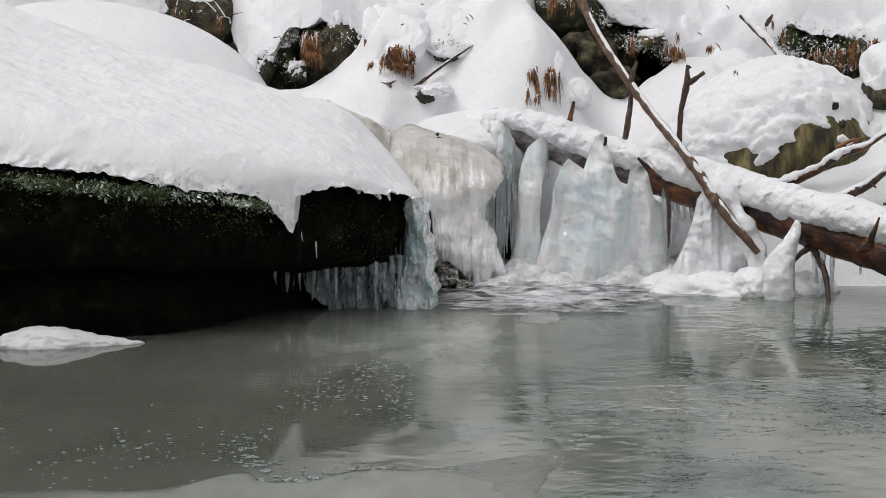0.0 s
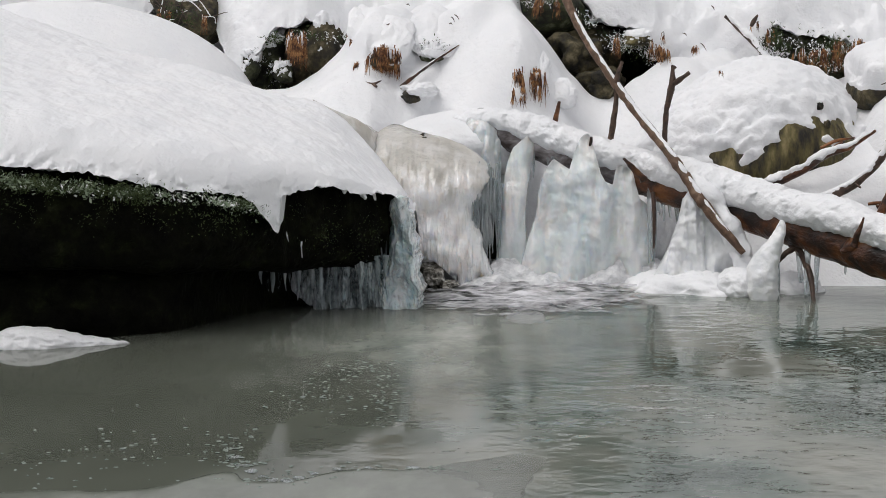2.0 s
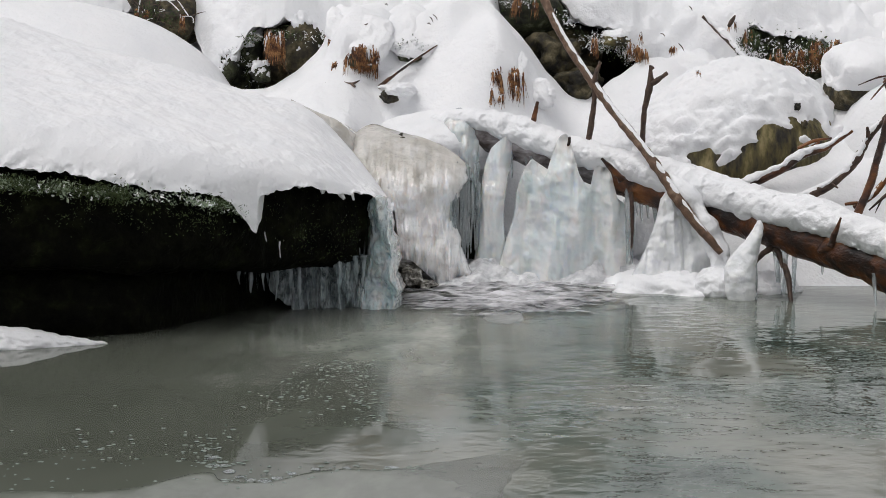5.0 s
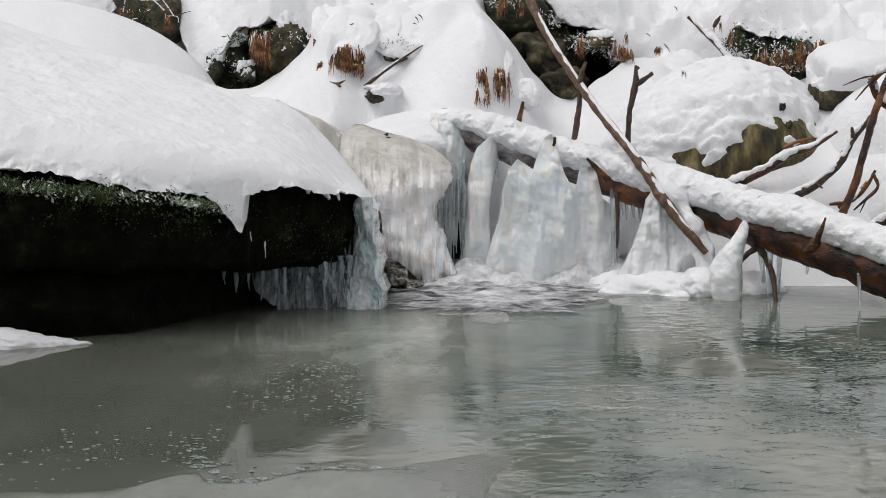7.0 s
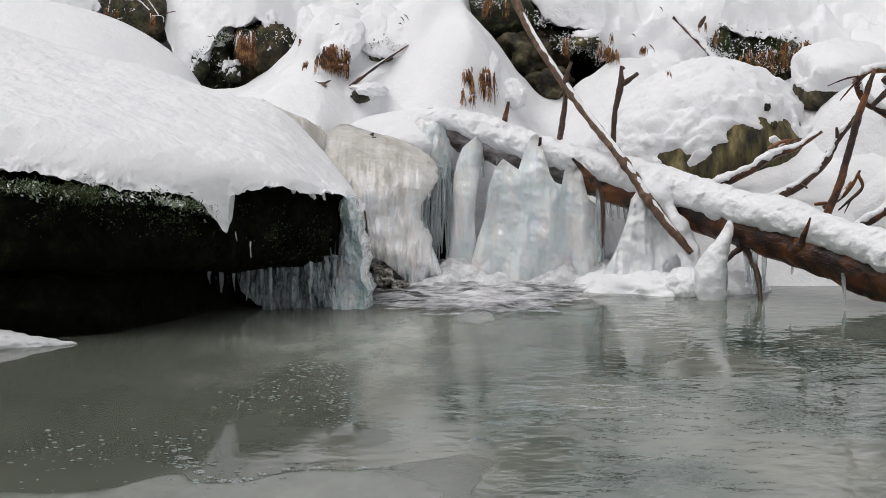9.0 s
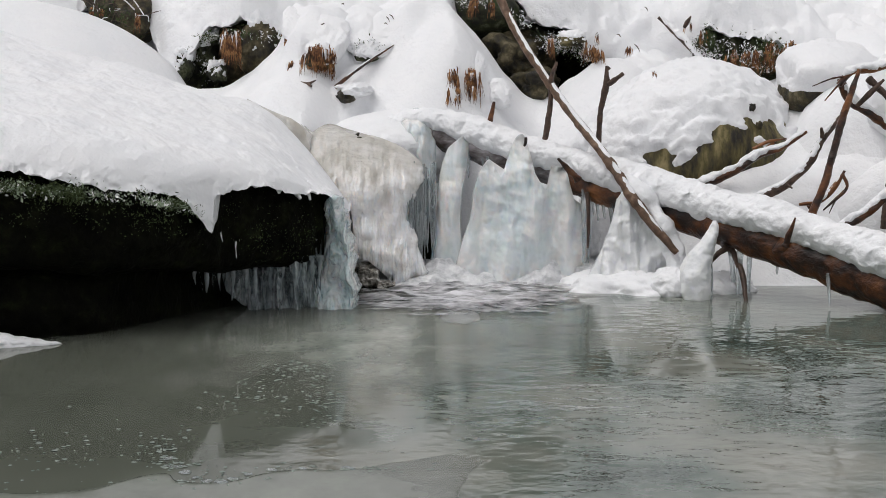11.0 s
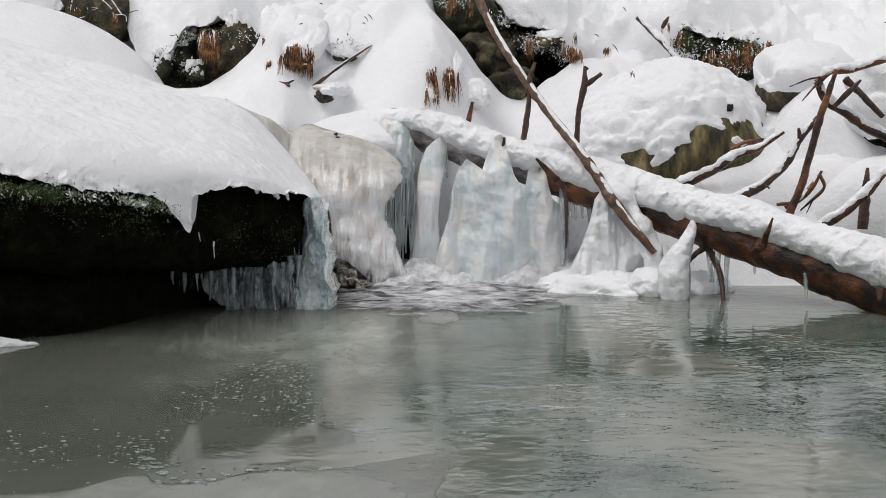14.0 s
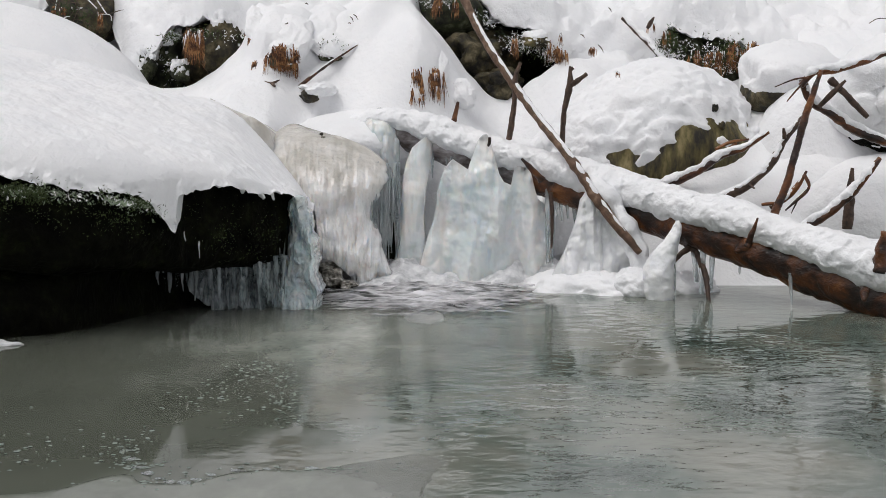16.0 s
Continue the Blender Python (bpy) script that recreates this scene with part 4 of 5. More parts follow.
stick("snowy_branch", [(0.847, 5.36, 0.271, 0.015), (0.918, 5.35, 0.307, 0.016), (1.018, 5.35, 0.351, 0.014), (1.09, 5.35, 0.398, 0.013), (1.162, 5.35, 0.424, 0.011), (1.249, 5.35, 0.477, 0.008)], "brown branch under a strip of snow behind the log", 74, BARK, snow=1.05,
      side_twigs=([(1.079, 5.37, 0.419, 0.006), (1.121, 5.37, 0.441, 0.006), (1.19, 5.38, 0.453, 0.003)], [(1.103, 5.37, 0.412, 0.005), (1.134, 5.37, 0.43, 0.006), (1.148, 5.37, 0.441, 0.004)]))
stick("snowy_branch", [(1.004, 5.31, 0.218, 0.016), (1.083, 5.3, 0.263, 0.016), (1.173, 5.3, 0.31, 0.014), (1.244, 5.3, 0.376, 0.013), (1.295, 5.3, 0.466, 0.012), (1.357, 5.3, 0.539, 0.010)], "dark curved branch with snow along its upper side", 75, snow=0.85,
      side_twigs=([(1.286, 5.29, 0.461, 0.008), (1.279, 5.28, 0.493, 0.004)], [(1.174, 5.29, 0.311, 0.004), (1.188, 5.27, 0.3, 0.003)]))
stick("bare_branch", [(1.177, 5.05, 0.166, 0.014), (1.2, 5.05, 0.232, 0.0135), (1.235, 5.05, 0.323, 0.012), (1.263, 5.05, 0.435, 0.012), (1.3, 5.05, 0.573, 0.0105), (1.335, 5.05, 0.681, 0.0105)], "bare red-brown branch rising from the snow on the log", 76, BARK)
stick("snowy_branch", [(1.285, 5.1, 0.632, 0.010), (1.319, 5.1, 0.67, 0.012), (1.397, 5.1, 0.684, 0.013), (1.482, 5.1, 0.709, 0.011), (1.619, 5.1, 0.761, 0.010)], "crooked top branch carrying a little snow", 77, BARK, snow=1.1,
      side_twigs=([(1.311, 5.1, 0.659, 0.004), (1.263, 5.08, 0.653, 0.003), (1.195, 5.06, 0.629, 0.0015)], [(1.304, 5.1, 0.653, 0.004), (1.264, 5.08, 0.615, 0.003), (1.234, 5.06, 0.585, 0.0015)]))
stick("snowy_branch", [(1.295, 5.12, 0.652, 0.012), (1.318, 5.12, 0.597, 0.014), (1.389, 5.12, 0.545, 0.015), (1.496, 5.12, 0.482, 0.016), (1.655, 5.12, 0.437, 0.018)], "thick red-brown branch with snow on its upper side", 78, BARK, snow=1.0)
stick("broken_twig", [(1.338, 5.08, 0.567, 0.007), (1.379, 5.06, 0.615, 0.008), (1.411, 5.05, 0.65, 0.007)], "pale broken twig propped among the branches", 79,
      side_twigs=([(1.366, 5.06, 0.653, 0.012), (1.417, 5.07, 0.607, 0.010), (1.491, 5.08, 0.537, 0.008)],))
stick("snowy_branch", [(1.218, 4.98, 0.16, 0.015), (1.293, 4.98, 0.212, 0.015), (1.36, 4.98, 0.256, 0.015), (1.413, 4.98, 0.303, 0.014), (1.459, 4.98, 0.354, 0.013), (1.505, 4.98, 0.417, 0.010)], "rising branch thickly covered with snow", 80, BARK, snow=1.0)
stick("broken_post", [(1.444, 5.1, 0.187, 0.017), (1.45, 5.1, 0.284, 0.015), (1.455, 5.1, 0.378, 0.009)], "short broken upright branch in the snow", 86)
stick("crooked_twig", [(1.212, 5.15, 0.248, 0.006), (1.264, 5.15, 0.28, 0.009), (1.299, 5.14, 0.325, 0.008), (1.32, 5.13, 0.366, 0.006)], "small crooked twig with forked snowy ends", 87, BARK, snow=0.9,
      side_twigs=([(1.313, 5.13, 0.355, 0.006), (1.326, 5.12, 0.317, 0.006), (1.292, 5.12, 0.279, 0.005), (1.253, 5.12, 0.243, 0.003)], [(1.292, 5.12, 0.279, 0.003), (1.272, 5.12, 0.233, 0.0015)], [(1.185, 5.15, 0.258, 0.005), (1.221, 5.15, 0.262, 0.006), (1.247, 5.15, 0.265, 0.004)]))
stick("slope_twig", [(-0.297, 5.75, 0.611, 0.007), (-0.235, 5.8, 0.663, 0.006), (-0.158, 5.88, 0.718, 0.005), (-0.098, 5.92, 0.758, 0.004)], "thin brown twig lying on the snowy slope", 88, BARK, snow=0.5)
stick("slope_twig", [(-0.481, 5.75, 0.625, 0.006), (-0.428, 5.75, 0.627, 0.007), (-0.389, 5.74, 0.625, 0.006), (-0.364, 5.75, 0.636, 0.004)], "grey forked twig lying in the snow", 89, snow=0.5,
      side_twigs=([(-0.394, 5.74, 0.625, 0.005), (-0.378, 5.72, 0.614, 0.004)],))

stick("snowy_branch", [(0.867, 6.08, 0.861, 0.008), (0.925, 6.05, 0.804, 0.010), (0.973, 6.0, 0.748, 0.010), (1.027, 5.95, 0.682, 0.010)], "fallen branch buried under snow on the slope", 90, snow=1.5)
stick("slope_twig", [(0.891, 6.06, 0.83, 0.003), (0.909, 6.04, 0.807, 0.0035), (0.922, 6.02, 0.791, 0.003)], "dark twig stuck in the slope's snow", 91)
stick("slope_twig", [(-0.401, 5.98, 0.799, 0.003), (-0.375, 5.95, 0.818, 0.004), (-0.345, 5.93, 0.834, 0.003)], "dark twig stuck in the slope's snow", 92)
stick("slope_twig", [(1.58, 5.4, 0.831, 0.0015), (1.602, 5.39, 0.845, 0.0015), (1.65, 5.38, 0.845, 0.001)], "hair-thin bent twig beside a boulder", 93)
stick("slope_twig", [(1.595, 5.4, 0.763, 0.0015), (1.615, 5.39, 0.776, 0.0015), (1.652, 5.38, 0.799, 0.001)], "hair-thin bent twig beside a boulder", 94)
stick("slope_twig", [(0.957, 6.06, 0.824, 0.006), (0.967, 6.05, 0.844, 0.008), (0.979, 6.05, 0.864, 0.005)], "dark twig stuck in the slope's snow", 95)

for i, (a, b) in enumerate((((-0.248, 6.1, 0.878), (-0.235, 6.09, 0.869)), ((-0.292, 6.12, 0.907), (-0.281, 6.11, 0.903)), ((-0.126, 5.99, 0.859), (-0.113, 5.98, 0.839)), ((-0.114, 5.99, 0.867), (-0.097, 5.98, 0.847)), ((-0.133, 5.97, 0.834), (-0.121, 5.96, 0.83)),
                            ((0.764, 5.96, 0.762), (0.782, 5.94, 0.734)), ((0.831, 6.2, 0.901), (0.841, 6.18, 0.884)), ((0.71, 6.05, 0.799), (0.724, 6.03, 0.787)), ((1.241, 6.15, 0.846), (1.256, 6.14, 0.838)), ((-0.225, 5.7, 0.602), (-0.215, 5.69, 0.614)))):
    stick("slope_twig", [(*a, 0.0014), (*[(p + q) / 2 + 0.004 * (k == 2) for k, (p, q) in enumerate(zip(a, b))], 0.0020), (*b, 0.0008)], "dark leaf stem poking out of the snow", 500 + i, steps=14)

# ---- ice under the log ----
ice_curtain = base("ice_curtain", (0.334, 5.2, -0.013), "broad milky ice curtain hanging from the log", "ice curtain")
v, f = sheet([(0.48, 0.165, 0.535, 5.285, 0.0), (0.43, 0.165, 0.535, 5.275, 0.01), (0.36, 0.165, 0.53, 5.25, 0.02), (0.306, 0.165, 0.528, 5.235, 0.03), (0.217, 0.158, 0.525, 5.225, 0.04),
              (0.126, 0.13, 0.53, 5.22, 0.05), (0.053, 0.11, 0.535, 5.22, 0.05), (-0.038, 0.092, 0.54, 5.21, 0.06)],
             [(0, 0.279), (0.032, 0.328), (0.095, 0.375), (0.143, 0.391), (0.192, 0.368), (0.246, 0.341), (0.292, 0.387), (0.341, 0.438), (0.389, 0.465), (0.438, 0.468), (0.476, 0.429), (0.522, 0.36), (0.586, 0.321), (0.646, 0.31), (0.673, 0.357), (0.711, 0.407), (0.77, 0.391), (0.824, 0.346), (0.865, 0.288), (0.959, 0.248), (1, 0.227)],
             [(0, -0.02), (0.5, -0.02), (1, -0.02)], 0.09, 181, 260, 170, 0.030, 0.065, 0.010, 0.05, tip=0.2)
under(mesh_object("ice_panel", v, f, ICE), ice_curtain)
v, f = sheet([(0.465, 0.107, 0.159, 5.38, 0.02), (0.38, 0.07, 0.151, 5.36, 0.03), (0.282, 0.053, 0.134, 5.33, 0.03), (0.173, 0.044, 0.128, 5.31, 0.03), (0.084, 0.033, 0.142, 5.29, 0.04), (-0.042, 0.002, 0.184, 5.26, 0.05)],
             [(0, 0.422), (0.3, 0.448), (0.7, 0.459), (1, 0.433)], [(0, -0.02), (0.5, -0.02), (1, -0.02)], 0.08, 81, 60, 120, 0.014, 0.04, 0.006, 0.05)
tagged(mesh_object("ice_pillar", v, f, ICE), "smooth pale ice pillar hanging from the log", "ice column")
cone = base("ice_cone", (0.67, 5.1, -0.002), "fan of white ice and snow frozen round the leaning branch", "ice")
v, f = sheet([(0.369, 0.625, 0.653, 5.115, 0.02), (0.293, 0.608, 0.71, 5.075, 0.035), (0.207, 0.59, 0.764, 5.055, 0.05), (0.128, 0.563, 0.797, 5.05, 0.06), (0.066, 0.536, 0.826, 5.05, 0.08), (-0.011, 0.5, 0.866, 5.04, 0.10)],
             [(0, 0.279), (0.3, 0.338), (0.5, 0.357), (0.7, 0.34), (1, 0.28)], [(0, -0.02), (0.5, -0.02), (1, -0.02)], 0.10, 191, 110, 110, 0.034, 0.05, 0.024, 0.06)
under(mesh_object("ice_body", v, f, WHITE_ICE), cone)
v, f = tube([(0.631, 5.09, 0.351, 0.014), (0.678, 5.05, 0.302, 0.024), (0.722, 5.03, 0.234, 0.030), (0.751, 5.01, 0.167, 0.030), (0.782, 5.0, 0.099, 0.036), (0.807, 5.0, 0.024, 0.065)], 40, 120, 0.30, 0.05, 193)
under(mesh_object("snow_collar", v, f, SNOW, label="snow packed against the branch"), cone)
v, f = stone((0.70, 5.12, -0.06), (0.27, 0.22, 0.125), 0, 196, 6, 0.12, 0.4)
v += 0.005 * np.column_stack([fbm(v, 0.06, 3, 197 + k) for k in (0, 1, 2)])
tagged(mesh_object("snow_hump", v, f, SNOW), "rounded hump of snow at the foot of the leaning branch", "snow")
v, f = stone((0.933, 5.06, -0.015), (0.1025, 0.09, 0.0684), 0, 198, 6, 0.12, 0.5)
v[:, 2] += 0.005 * fbm(v, 0.03, 3, 199)
tagged(mesh_object("snow_hump", v, f, SNOW), "low shelf of snow behind the ice stump", "snow")
v, f = stone((0.852, 5.6, -0.059), (0.4019, 0.26, 0.2144), 0, 194, 6, 0.05, 0.8)
tagged(mesh_object("snow_drift", v, f, SNOW), "bright snow drift seen beneath the fallen log", "snow")
v, f = stone((0.758, 4.97, 0.027), (0.060, 0.07, 0.060), 0, 211, 5, 0.12, 0.5)
v += 0.004 * np.column_stack([fbm(v, 0.04, 3, 212 + k) for k in (0, 1, 2)])
tagged(mesh_object("snow_hump", v, f, SNOW), "small hump of snow beside the ice stump", "snow")
v, f = stone((0.572, 5.41, 0.16), (0.060, 0.05, 0.110), 0, 214, 5, 0.12, 0.5)
tagged(mesh_object("snow_hump", v, f, SNOW), "bright snow heaped behind the thin icicles", "snow")
foot = base("ice_stump", (0.829, 4.9, 0), "small snowy ice stump standing in the pool beneath the log", "ice")
v, f = column([(-0.014, 0.826, 4.88, 0.039, 0.0429), (0.025, 0.821, 4.88, 0.046, 0.0506), (0.059, 0.8195, 4.88, 0.0475, 0.0523), (0.101, 0.8245, 4.88, 0.0425, 0.0468), (0.135, 0.835, 4.88, 0.035, 0.0385), (0.169, 0.851, 4.88, 0.025, 0.0275), (0.199, 0.8645, 4.88, 0.0175, 0.0193), (0.219, 0.8715, 4.88, 0.0115, 0.0127), (0.233, 0.871, 4.88, 0.005, 0.0055)],
              56, 130, 0.12, (0.04, 0.04, 0.05), 85)
v[:, 0] += 0.0015 * fbm(v, 0.014, 3, 87)
v[:, 1] += 0.003 * fbm(v, 0.022, 3, 88)
under(mesh_object("ice_body", v, f, WHITE_ICE, label="rough white ice"), foot)
v, f = column([(-0.01, 0.859, 4.86, 0.0067, 0.008), (0.06, 0.86, 4.86, 0.0067, 0.007), (0.116, 0.859, 4.86, 0.005, 0.006)], 12, 40, 0.2, (0.02, 0.02, 0.05), 95)
under(mesh_object("icicle", v, f, MILKY_ICE), foot)
hanging = base("log_icicles", (0.545, 5.2, 0.284), "thin clear icicles hanging beneath the log", "icicles")
HANGING = [(0.515, 5.23, 0.298, 0.0089, 0.519, 5.23, 0.062, 0.0053),
    (0.531, 5.23, 0.298, 0.0089, 0.532, 5.23, 0.179, 0.0035),
    (0.543, 5.23, 0.289, 0.0071, 0.548, 5.23, 0.215, 0.0018),
    (0.557, 5.22, 0.293, 0.0088, 0.561, 5.22, 0.198, 0.0035),
    (0.573, 5.21, 0.287, 0.0088, 0.581, 5.21, 0.208, 0.0035),
    (0.595, 5.21, 0.273, 0.0088, 0.606, 5.21, 0.181, 0.0053),
    (0.538, 5.24, 0.252, 0.0071, 0.535, 5.24, 0.061, 0.0018),
    (0.933, 4.95, 0.15, 0.0102, 0.946, 4.95, 0.04, 0.0068),
    (0.96, 4.93, 0.145, 0.0101, 0.952, 4.9, 0.012, 0.0084),
    (0.986, 4.92, 0.129, 0.0084, 0.981, 4.9, 0.016, 0.005),
    (1.17, 4.70, 0.085, 0.007, 1.175, 4.69, 0.008, 0.0028),
    (0.151, 5.4, 0.421, 0.0092, 0.155, 5.4, 0.323, 0.0018),
    (0.2, 5.38, 0.393, 0.0074, 0.201, 5.38, 0.362, 0.0018),
    (1.055, 4.85, 0.091, 0.005, 1.055, 4.85, 0.077, 0.0017),
    (0.216, 5.36, 0.381, 0.0055, 0.216, 5.36, 0.354, 0.0018),
    (0.172, 5.4, 0.406, 0.0055, 0.174, 5.4, 0.379, 0.0018)]
for i, (x0, y0, z0, r0, x1, y1, z1, r1) in enumerate(HANGING):
    v, f = column([(z1, x1, y1, r1, r1), ((z0 + z1) / 2, (x0 + x1) / 2, (y0 + y1) / 2, (r0 + r1) / 2, (r0 + r1) / 2), (z0 + 0.015, x0, y0, r0, r0)], 12, 40, 0.18, (0.012, 0.012, 0.04), 200 + i)
    under(mesh_object("icicle", v, f, MILKY_ICE), hanging)


# ---- snow and slush at the foot of the ice ----
def slush():
    x, t = np.meshgrid(np.linspace(-0.11, 0.808, 290), np.linspace(0, 1, 70))
    x, t = x.ravel(), t.ravel()
    edge = spline([(-0.11, 5.12), (-0.025, 5.08), (0.116, 5.09), (0.31, 5.125), (0.442, 5.15), (0.591, 5.085), (0.704, 4.986), (0.808, 4.891)], x)[:, 0]
    y = edge + t * 0.36
    p = np.column_stack([x, y, 0 * x])
    y = y + (1 - t) * 0.03 * fbm(p, 0.12, 3, 98)
    high = spline([(-0.11, 0.02), (-0.025, 0.05), (0.05, 0.085), (0.11, 0.08), (0.178, 0.06), (0.31, 0.035), (0.406, 0.10), (0.485, 0.09), (0.597, 0.07), (0.717, 0.09), (0.808, 0.05)], x)[:, 0]
    z = -0.015 + high * smooth(0, 0.5, t) * (1 + 0.25 * fbm(p, 0.10, 3, 96)) + 0.014 * np.sin(np.pi * np.clip(t * 3, 0, 1)) * (0.7 + fbm(p, 0.08, 3, 97)) + 0.007 * fbm(p, 0.035, 3, 99, 0.6)
    return np.column_stack([x, y, z]), grid_faces(70, 290)


tagged(mesh_object("slush_bank", *slush(), CRUSHED_ICE), "lumpy snow and slush frozen at the foot of the ice", "snow")


def foam():
    """Churned water where the fall comes in: real small waves, flattening out all round."""
    cols, rows = 420, 150
    x, y = np.meshgrid(np.linspace(-0.227, 0.569, cols), np.linspace(4.075, 5.348, rows))
    x, y = x.ravel(), y.ravel()
    p = np.column_stack([x, y, 0 * x])
    k = np.exp(-((x - 0.129) / 0.40) ** 4) * smooth(4.075, 4.756, y)
    z = 0.0015 + k * np.maximum(0.006 + 0.008 * fbm(p, (0.12, 0.05, 1), 3, 101, 0.6) + 0.003 * fbm(p, (0.035, 0.014, 1), 2, 102), 0)
    return np.column_stack([x, y, z]), grid_faces(rows, cols)


tagged(mesh_object("foam", *foam(), FOAM), "white streaky foam and slush where the fall enters the pool", "foam", kind="stuff")


def floe(name, outline_xy, seed, thick, mat, label, rough=0.10):
    """A flat sheet of ice with an uneven edge: (x, y) middle and half sizes."""
    cx, cy, sx, sy = outline_xy
    a = np.linspace(0, 2 * np.pi, 160, endpoint=False)
    d = np.column_stack([np.cos(a), np.sin(a), 0 * a])
    k = 1 + rough * fbm(d, 0.7, 4, seed)
    rings = [(1.0, -0.004), (1.0, thick * 0.5), (0.985, thick), (0.93, thick), (0.6, thick)]
    v = np.vstack([np.column_stack([cx + sx * r * k * d[:, 0], cy + sy * r * k * d[:, 1], np.full(160, z)]) for r, z in rings])
    f = [tuple(q) for q in grid_faces(len(rings), 160, True)] + [tuple(range(4 * 160, 5 * 160))]
    ob = mesh_object(name, v, f, mat)
    return tagged(ob, label, "ice sheet")


SHEET_EDGE = [(-2.0, 1.25), (-1.7, 1.7), (-1.35, 2.25), (-0.963, 2.632), (-0.829, 2.667), (-0.734, 2.675), (-0.622, 2.675), (-0.535, 2.711), (-0.481, 2.786), (-0.44, 2.802), (-0.408, 2.748), (-0.339, 2.737), (-0.278, 2.802), (-0.222, 2.833), (-0.142, 2.825), (-0.024, 2.89), (0.068, 2.95), (0.112, 2.962), (0.118, 2.92), (0.09, 2.83), (0.07, 2.72), (0.03, 2.5), (-0.03, 2.2), (-0.1, 1.8), (-0.16, 1.4), (-0.2, 1.15)]


def shore_ice():
    """Thin ice reaching out from the near shore to a wavering edge."""
    e = np.array(SHEET_EDGE)
    t = np.linspace(0, 1, 400)
    k = np.concatenate([[0], np.cumsum(np.linalg.norm(np.diff(e, axis=0), axis=1))])
    e = spline(np.column_stack([k / k[-1], e]), t)
    e = e + 0.006 * np.column_stack([fbm(np.column_stack([t * 60, 0 * t, 0 * t]), 1, 3, 115), fbm(np.column_stack([t * 60, 0 * t + 9, 0 * t]), 1, 3, 116)])
    rows = []
    for share, z in ((0, -0.003), (0, 0.0004), (0.003, 0.0013), (0.012, 0.0010), (0.3, 0.0010), (1, 0.0010)):
        rows.append(np.column_stack([e[:, 0] + (-0.7 - e[:, 0]) * share, e[:, 1] + (1.0 - e[:, 1]) * share, np.full(400, z)]))
    return np.vstack(rows), grid_faces(6, 400)


tagged(mesh_object("ice_sheet", *shore_ice(), SHEET_ICE), "thin pale ice sheet with a wavering edge on the pool", "ice sheet")


def flecks(count, seed):
    """Bubbles and slivers of ice afloat along the sheet's edge."""
    rng = np.random.default_rng(seed)
    vs, fs = [], []
    a = np.linspace(0, 2 * np.pi, 8, endpoint=False)
    for k in range(count):
        g = FLECKS[rng.integers(len(FLECKS))]
        x, y = g[0] + rng.normal(0, g[2]), g[1] + rng.normal(0, g[3])
        r, q = rng.uniform(0.002, 0.008) * rng.uniform(0.4, 1.0), rng.uniform(0.5, 1.2)
        ring = np.column_stack([x + r * np.cos(a), y + r * q * np.sin(a), np.full(8, 0.0012)])
        top = np.column_stack([x + 0.6 * r * np.cos(a), y + 0.6 * r * q * np.sin(a), np.full(8, 0.0024)])
        vs += [ring, top]
        b = 16 * k
        fs += [(b + i, b + (i + 1) % 8, b + 8 + (i + 1) % 8, b + 8 + i) for i in range(8)] + [tuple(range(b + 8, b + 16))]
    return np.vstack(vs), fs


FLECKS = [(-0.293, 3.525, 0.055, 0.11), (-0.361, 3.418, 0.05, 0.10), (-0.234, 3.665, 0.022, 0.16), (-0.201, 3.351, 0.016, 0.10), (-0.476, 3.002, 0.02, 0.07), (-0.435, 2.865, 0.025, 0.02), (-0.294, 3.788, 0.05, 0.05),
          (-0.727, 2.874, 0.12, 0.12), (-0.675, 2.958, 0.10, 0.16), (-0.373, 2.774, 0.05, 0.03), (-0.143, 2.833, 0.10, 0.015)]
random.seed(52)
for x, y in ((-0.453, 2.907), (-0.43, 2.849), (-0.409, 2.809), (-0.386, 2.771), (-0.365, 2.748), (-0.339, 2.74), (-0.321, 2.763), (-0.299, 2.794), (-0.261, 2.825), (-0.207, 2.833), (-0.128, 2.837)):
    v, f = stone((x, y, 0.001), (random.uniform(0.004, 0.011), random.uniform(0.006, 0.014), random.uniform(0.0012, 0.0028)), random.uniform(0, 90), random.randint(1, 900), 4, 0.3, 0.7)
    tagged(mesh_object("ice_chip", v, f, MILKY_ICE), "glassy chip of ice on the rim of the sheet", "ice", "chips on the sheet's rim")
tagged(mesh_object("ice_flecks", *flecks(480, 117), FLECK_ICE), "bubbles and small slivers of ice afloat", "ice", kind="stuff")
v, f = stone((0.111, 4.525, 0.0), (0.055, 0.13, 0.005), 0, 113, 5, 0.12, 0.7)
tagged(mesh_object("ice_floe", v, f, SLUSH), "small rounded slush floe on the pool", "ice floe")

# Milky ice skin; its paleness also paints in the reflection of the ice column.
PALE_SKIN = material("milky_skin_and_ice_reflection", [(0.36, 0.22, 0.243, 0.206), (0.5, 0.30, 0.322, 0.278), (0.64, 0.39, 0.41, 0.36)], 0.12, 0.14, ((0.06, 1.2), (0.015, 0.6)), (1, 0.6, 1), IOR=1.31)
thinning(PALE_SKIN, (-0.14, 4.15), (0.50, 0.70), 1.5, 0.22, (1, 0.5, 1), 0.15, 1.15)
floe("ice_skin", (-0.16, 4.15, 0.62, 1.0), 119, 0.0012, PALE_SKIN, "thin milky skin of ice, paler for the ice column's reflection", 0.0)

